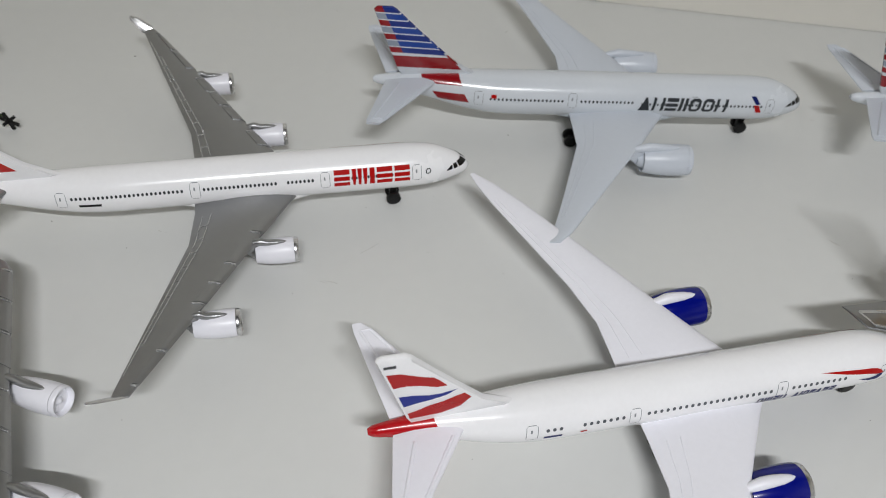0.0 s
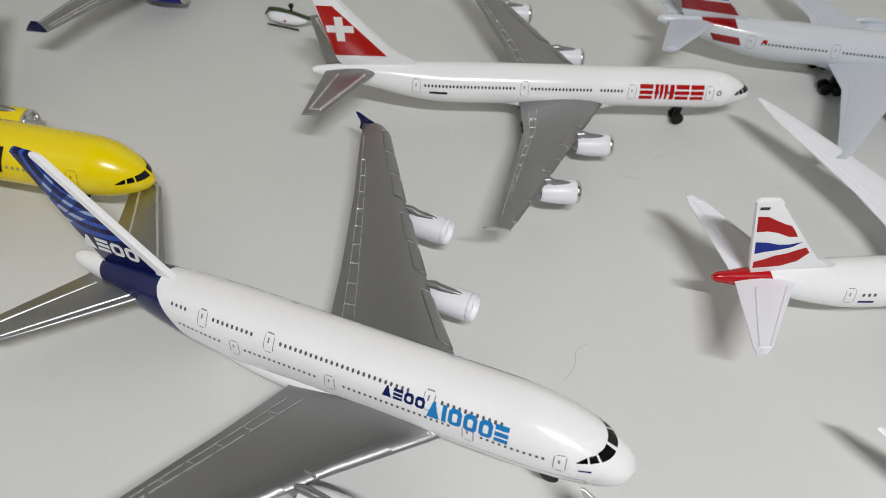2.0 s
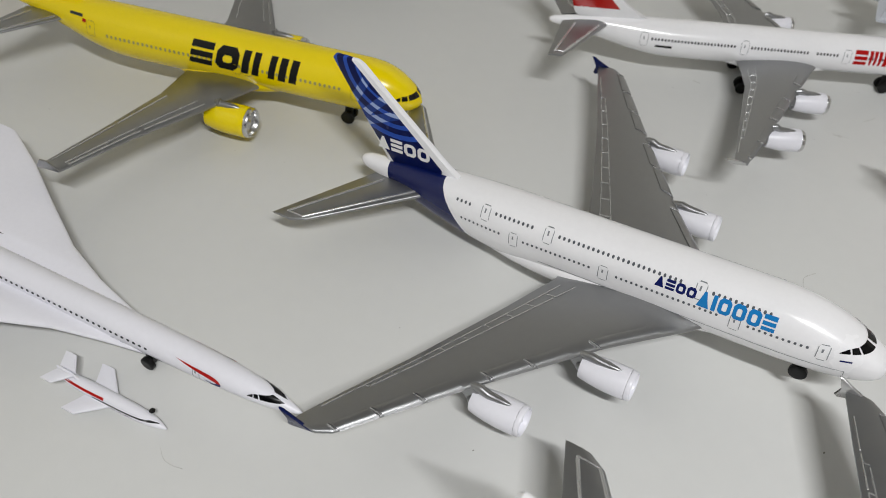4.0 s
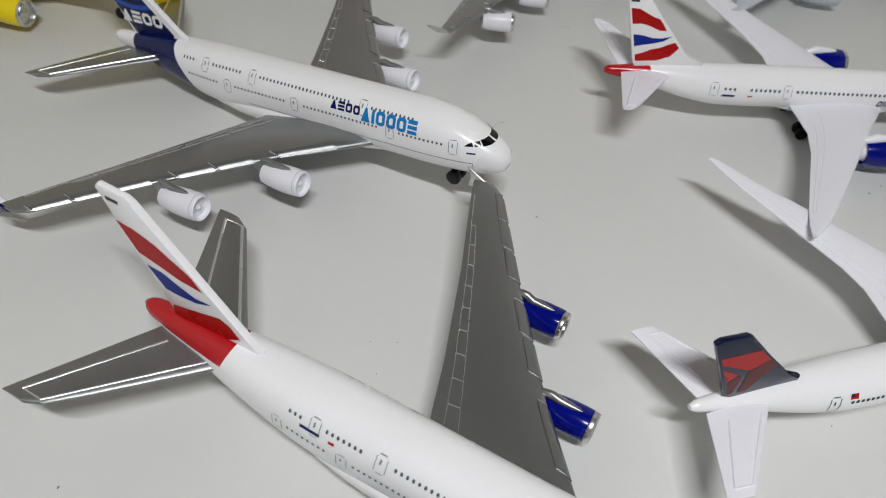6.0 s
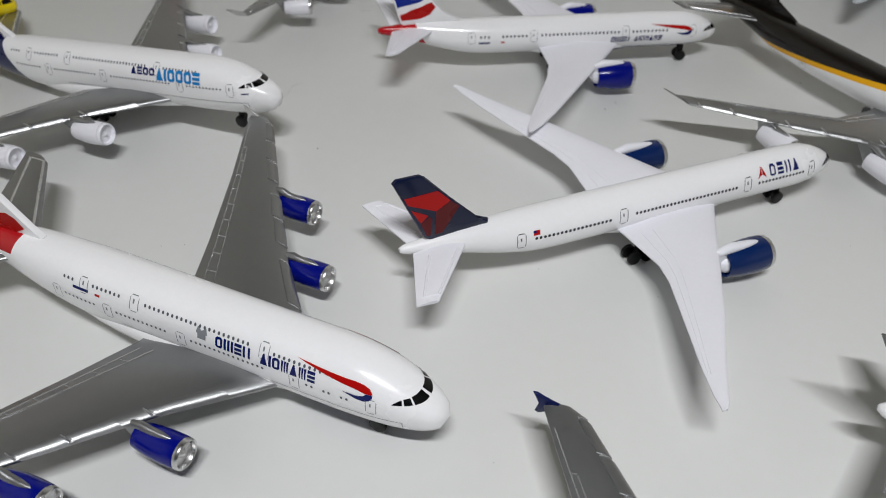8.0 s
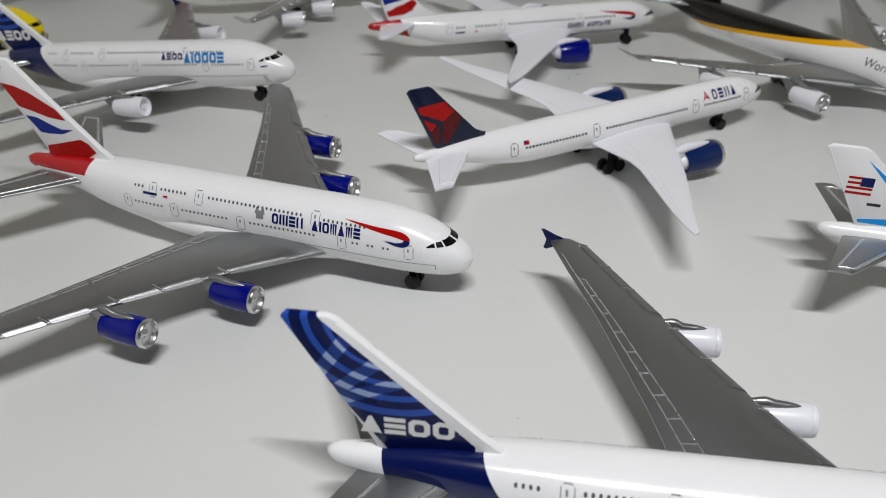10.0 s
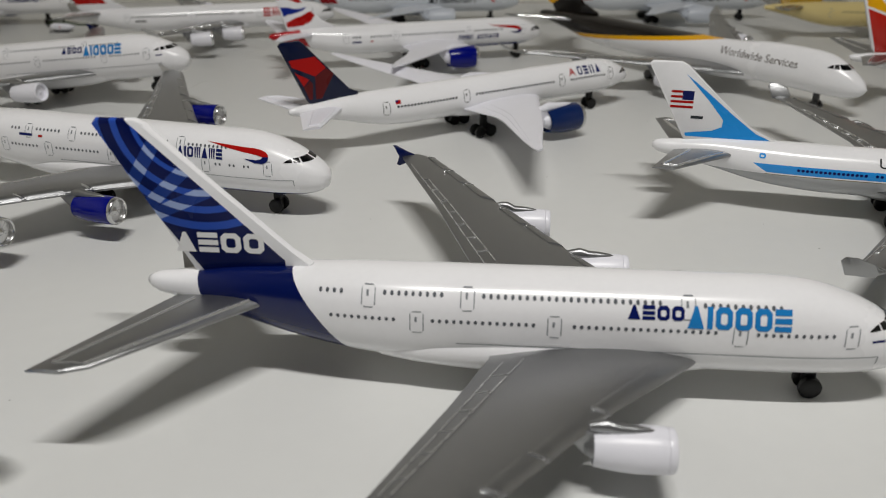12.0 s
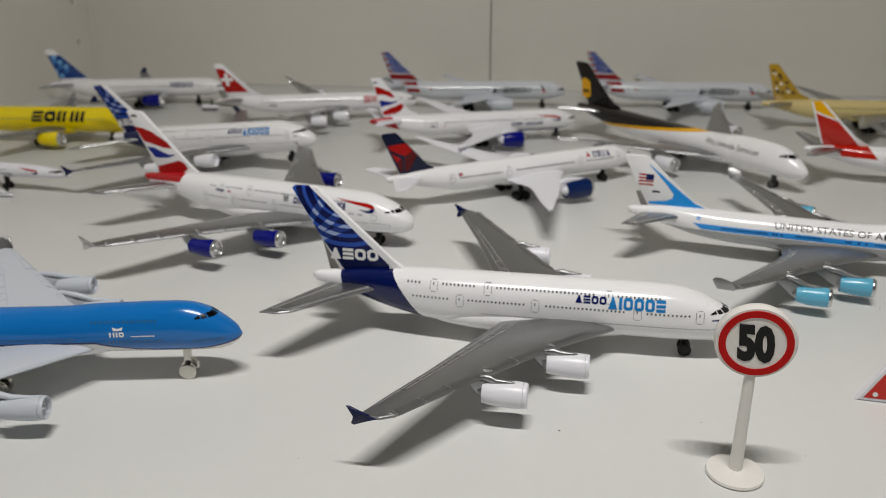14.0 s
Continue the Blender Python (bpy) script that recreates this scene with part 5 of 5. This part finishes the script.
# -- slender delta-winged airliner --
def delta_airliner():
    root = thing("model_supersonic_airliner", "white slender delta-winged model airliner with ribbon mark", "model aeroplane", place(-0.2300, -0.0330, -7.0), "model aeroplanes on the shelf")
    hull = Hull(141.0, [(0.0, 0.2, 0.2, 0.2, 13.5), (0.05, 0.9, 0.9, 0.9, 13.2), (0.15, 2.3, 2.3, 2.3, 12.3), (0.3, 3.3, 3.5, 3.3, 11.2), (0.5, 3.6, 3.7, 3.6, 10.6), (0.72, 3.6, 3.7, 3.6, 10.6), (0.82, 3.4, 3.5, 3.4, 10.7),
                        (0.9, 2.9, 2.9, 2.9, 10.6), (0.95, 2.1, 1.9, 2.1, 10.3), (0.985, 0.9, 0.8, 0.9, 9.9), (1.0, 0.1, 0.1, 0.1, 9.7)])
    part("fuselage", hull.mesh(28, 60), white_plastic, root, sharp=60)
    sec = [(2, 108, 18, 8.4, 1.6), (5, 92, 18, 8.8, 1.6), (8, 80, 18, 9.4, 1.9), (13, 67, 18, 9.6, 1.8), (21, 53, 17, 10.0, 1.5), (30, 38, 16, 10.4, 1.1), (37, 24, 14, 10.8, 0.6)]
    for hand in (1, -1):
        part("wing", Wing(sec, hand).mesh(), white_plastic, root, sharp=50)
        bm = box_into(bmesh.new(), (12 * MM, (hand * 18 - 4) * MM, 5.2 * MM), (44 * MM, (hand * 18 + 4) * MM, 9.6 * MM), 0.001)
        part("engine_box", bm, white_plastic, root)
    part("tail_fin", slab_into(bmesh.new(), [(6, 15), (0, 34), (6, 34), (34, 17), (30, 14)], 1.2), white_plastic, root)
    undercarriage(root, hull, 100, 50, 8, black_plastic, 1.8)
    windows(root, hull, [(42, 105, 11.6)], ink_dark, (0.8, 0.6), 1.6)
    doors(root, hull, [(116.4, 11.3)], ink_grey, 1.8, 2.8)
    print_part("ribbon", root, hull, lambda bm: ribbon(bm, 111.0, 13.0, 0.6), ink_red, label="red ribbon stripe", off=0.1)
    print_part("ribbon", root, hull, lambda bm: ribbon_tail(bm, 111.0, 13.0, 0.6), ink_navy)
    wordmark(root, hull, "oiiish.tiovtvs", 93, 8.6, 1.2, 0.95, 0.22, 0.3, ink_navy, lean=0.0, label="navy plain shape")
    cockpit(root, hull, (129.5, 11.3, 12.2, 100), glass_black)


delta_airliner()


# -- small things --
def toy_jet():
    """A tiny flat jet lying on the shelf."""
    root = thing("toy_jet", "tiny white toy jet with red and black stripes", "toy jet", pose(-0.1465, -0.0565, 0, 0, 0, -6.5))
    hull = Hull(28.5, [(0, 0.8, 0.8, 0.8, 2.6), (0.1, 1.3, 1.3, 1.3, 2.4), (0.4, 1.7, 1.7, 1.5, 2.1), (0.75, 1.6, 1.5, 1.4, 1.9), (0.92, 1.0, 0.8, 0.9, 1.6), (1.0, 0.15, 0.15, 0.15, 1.3)])
    part("fuselage", hull.mesh(18, 26), white_plastic, root, sharp=60)
    for hand in (1, -1):
        part("wing", Wing([(1, 15, 8, 1.4, 0.7), (6.5, 9, 5.5, 1.6, 0.4)], hand).mesh(3), white_plastic, root)
        part("tailplane", Wing([(0.4, 4.5, 0, 4.8, 0.5), (4, 1.5, -1.5, 5.0, 0.3)], hand).mesh(2), white_plastic, root)
    part("tail_fin", slab_into(bmesh.new(), [(2, 3), (-0.5, 5.2), (3, 5.2), (6.5, 3.2)], 0.6), white_plastic, root)
    print_part("stripe", root, hull, lambda bm: rect_into(bm, 2, 2.9, 11, 0.5), ink_red, sides=(-1,), off=0.04)
    print_part("stripe", root, hull, lambda bm: rect_into(bm, 10, 2.4, 17, 0.3), ink_black, sides=(-1,), off=0.04)
    print_part("small_window", root, hull, lambda bm: [rect_into(bm, 15 + 1.8 * j, 1.4, 1.0, 0.6) for j in range(3)], ink_black, sides=(-1,), off=0.04)
    bm = bmesh.new()
    lathe(bm, [(-0.0004, 0.0004), (0, 0.0007), (0.0004, 0.0004)], Vector((24, 1.4, 3.2)) * MM, "z", 12)
    part("knob", bm, black_plastic, root)


toy_jet()


def toy_helicopter():
    """A tiny helicopter: white body, dark green boom and belt, black rotor head."""
    green = paint("dark_green_plastic", lin("31401f"), 0.45)
    root = thing("toy_helicopter", "tiny white and dark green toy helicopter", "toy helicopter", pose(-0.1120, 0.1600, 0, 0, 0, -2.0))
    hull = Hull(15, [(0, 0.6, 0.6, 0.6, 3.0), (0.12, 2.2, 1.9, 1.8, 2.9), (0.4, 2.7, 2.4, 2.2, 2.9), (0.75, 2.4, 2.0, 2.0, 3.0), (1.0, 0.8, 0.8, 0.8, 3.3)])
    part("body", hull.mesh(18, 20), white_plastic, root, sharp=60)
    path = [(-0.8, 3.2), (0.4, 5.0), (4, 5.6), (9, 5.4), (14, 4.6), (20, 4.2), (26, 4.0)]
    rings = []
    for x, z in path:
        r = 1.0 if x < 14 else 0.9
        rings.append([Vector((x, r * math.cos(t), z + r * 0.7 * math.sin(t))) * MM for t in [2 * math.pi * j / 12 for j in range(12)]])
    part("tail_boom", loft(bmesh.new(), rings), green, root, "dark green boom")
    bm = bmesh.new()
    lathe(bm, [(0, 0.0005), (0.0016, 0.0005), (0.0017, 0.0009), (0.0026, 0.0009), (0.0027, 0.0003)], Vector((9, 0, 5.9)) * MM, "z", 14)
    part("rotor_head", bm, black_plastic, root)
    for hand in (1, -1):
        bm = box_into(bmesh.new(), (0.0005, (hand * 2.3 - 0.3) * MM, 0.0), (0.0125, (hand * 2.3 + 0.3) * MM, 0.0006), 0.0002)
        part("skid", bm, black_plastic, root)
    bm = bmesh.new()
    for w in (20, 75, 140):
        m = Matrix.Translation(Vector((28, -0.8, 3.2)) * MM) @ Matrix.Rotation(radians(w), 4, "Y") @ Matrix.Diagonal((0.0062, 0.0007, 0.0009, 1))
        bmesh.ops.create_cube(bm, size=1.0, matrix=m)
    part("tail_rotor", bm, black_plastic, root)
    bm = bmesh.new()
    lathe(bm, [(0, 0.0005), (0.0002, 0.0005)], Vector((7.4, -2.72, 3.0)) * MM, "y", 12)
    part("red_dot", bm, ink_red, root)


toy_helicopter()


def speed_sign():
    """A round limit sign on a post and a round foot."""
    root = thing("speed_limit_sign", "white toy road sign with red ring and black number", "toy sign", pose(0.2000, -0.2450, 0, 0, 0, -6))
    shell = paint("sign_white_plastic", lin("ece9e4"), 0.35)
    part("foot", lathe(bmesh.new(), [(0, 0.0066), (0.0005, 0.0070), (0.0011, 0.0068), (0.0016, 0.0035), (0.0019, 0.0018)], (0, 0, 0), "z", 40), shell, root)
    part("post", lathe(bmesh.new(), [(0.0012, 0.00165), (0.0284, 0.0013)], (0, 0, 0), "z", 16), shell, root)
    c = Vector((0.0, 0.0, 0.0372))
    disc = part("disc", lathe(bmesh.new(), [(-0.0015, 0.0083), (-0.0015, 0.0087), (-0.0009, 0.0091), (0.0009, 0.0091), (0.0015, 0.0087), (0.0015, 0.0083)], c, "y", 56), shell, root)
    bm = bmesh.new()
    lathe(bm, [(-0.0017, 0.0066), (-0.0017, 0.0082), (-0.0013, 0.0082), (-0.0013, 0.0066), (-0.0017, 0.0066)], c, "y", 56, False)
    part("red_ring", bm, paint("sign_red", lin("c00806"), 0.4, spec=0.2), disc, "red ring")
    bm, wide = letters("50", 9.6, 0.06)
    k = 8.2 / wide
    for v in bm.verts:
        v.co = Vector((c.x + (v.co.x * k - 4.1 - 0.1 * (v.co.z - 4.8)) * MM, c.y - 0.00165, c.z + (v.co.z - 4.8) * MM))
    part("number", bm, ink_black, disc, "black number")


speed_sign()


def triangle_sign():
    """A red warning triangle with white rim and dots, lying propped on the shelf."""
    root = thing("warning_triangle", "red toy triangle with white rim and white dots", "toy sign", pose(0.2410, -0.2050, 0.0, 0, 0, -6))
    shell = white_plastic
    def tri(k):
        return [(15 + (x - 15) * k, 8.5 + (z - 8.5) * k) for x, z in ((0, 0), (30, 0), (15, 28))]
    bm = slab_into(bmesh.new(), tri(1.0), 1.8)
    part("plate", bm, shell, root)
    bm = bmesh.new()
    poly_into(bm, tri(0.86))
    for v in bm.verts:
        v.co = Vector((v.co.x * MM, -0.00098, v.co.z * MM))
    part("red_face", bm, paint("triangle_red", lin("cf2418"), 0.35), root, "red triangle face")
    for x, z in ((5, 2.6), (9.4, 2.6), (13.8, 2.6), (18.2, 2.6), (8.0, 7.2), (11.5, 13.0)):
        bm = bmesh.new()
        lathe(bm, [(0, 0.0007), (0.0002, 0.0007)], Vector((x, -1.2, z)) * MM, "y", 14)
        part("dot", bm, ink_white, root)


triangle_sign()


# -- dust on the shelf --
def hair(pts):
    """A fine pale hair lying on the shelf."""
    pts = [Vector(p) for p in pts]
    line = []
    for a, b, c, d in zip([pts[0]] + pts[:-2], pts[:-1], pts[1:], pts[2:] + [pts[-1]]):
        for j in range(5):
            t = j / 5
            line.append(0.5 * ((2 * b) + (c - a) * t + (2 * a - 5 * b + 4 * c - d) * t * t + (3 * b - a - 3 * c + d) * t ** 3))
    rings = [[p + Vector((0.000035 * math.cos(w), 0.000035 * math.sin(w) * 0.5, 0.00006 + 0.000035 * math.sin(w))) for w in (0, 2.1, 4.2)] for p in line]
    ob = part("hair", loft(bmesh.new(), rings), hair_mat, None)
    tagged(ob, "fine grey hair lying on the white shelf", "hair")


hair_mat = paint("grey_hair", lin("a29f96"), 0.5, bump=0)
for line in (((0.0158, 0.0452), (0.0127, 0.0421), (0.0127, 0.0367), (0.0103, 0.0318)),
             ((-0.1175, -0.0635), (-0.1155, -0.0655), (-0.113, -0.0662), (-0.110, -0.0660)),
             ((0.0297, 0.124), (0.0318, 0.126), (0.0341, 0.1285)),
             ((0.0216, 0.1127), (0.024, 0.1125), (0.0251, 0.1121)),
             ((0.1655, 0.1497), (0.1668, 0.1483), (0.1683, 0.1481)),
             ((-0.0271, 0.1237), (-0.0259, 0.1234), (-0.0247, 0.1234)),
             ((0.0197, 0.1126), (0.0212, 0.1121), (0.0228, 0.1119))):
    hair([(x, y, 0) for x, y in line])
random.seed(5)
bm = bmesh.new()
for n in range(170):
    x, y, r = random.uniform(-0.24, 0.4), random.uniform(-0.33, 0.25), random.choice((0.08, 0.1, 0.13, 0.2)) * MM
    m = Matrix.Translation((x, y, r * 0.4)) @ Matrix.Rotation(random.uniform(0, 3), 4, "Z") @ Matrix.Diagonal((r * random.uniform(1, 2.2), r, r * 0.6, 1))
    bmesh.ops.create_icosphere(bm, subdivisions=1, radius=1.0, matrix=m)
specks = part("dust_specks", bm, paint("dust_grey", lin("6d6a62"), 0.7, bump=0), None, kind="stuff")
tagged(specks, "tiny grey dust specks scattered over the shelf", "dust")
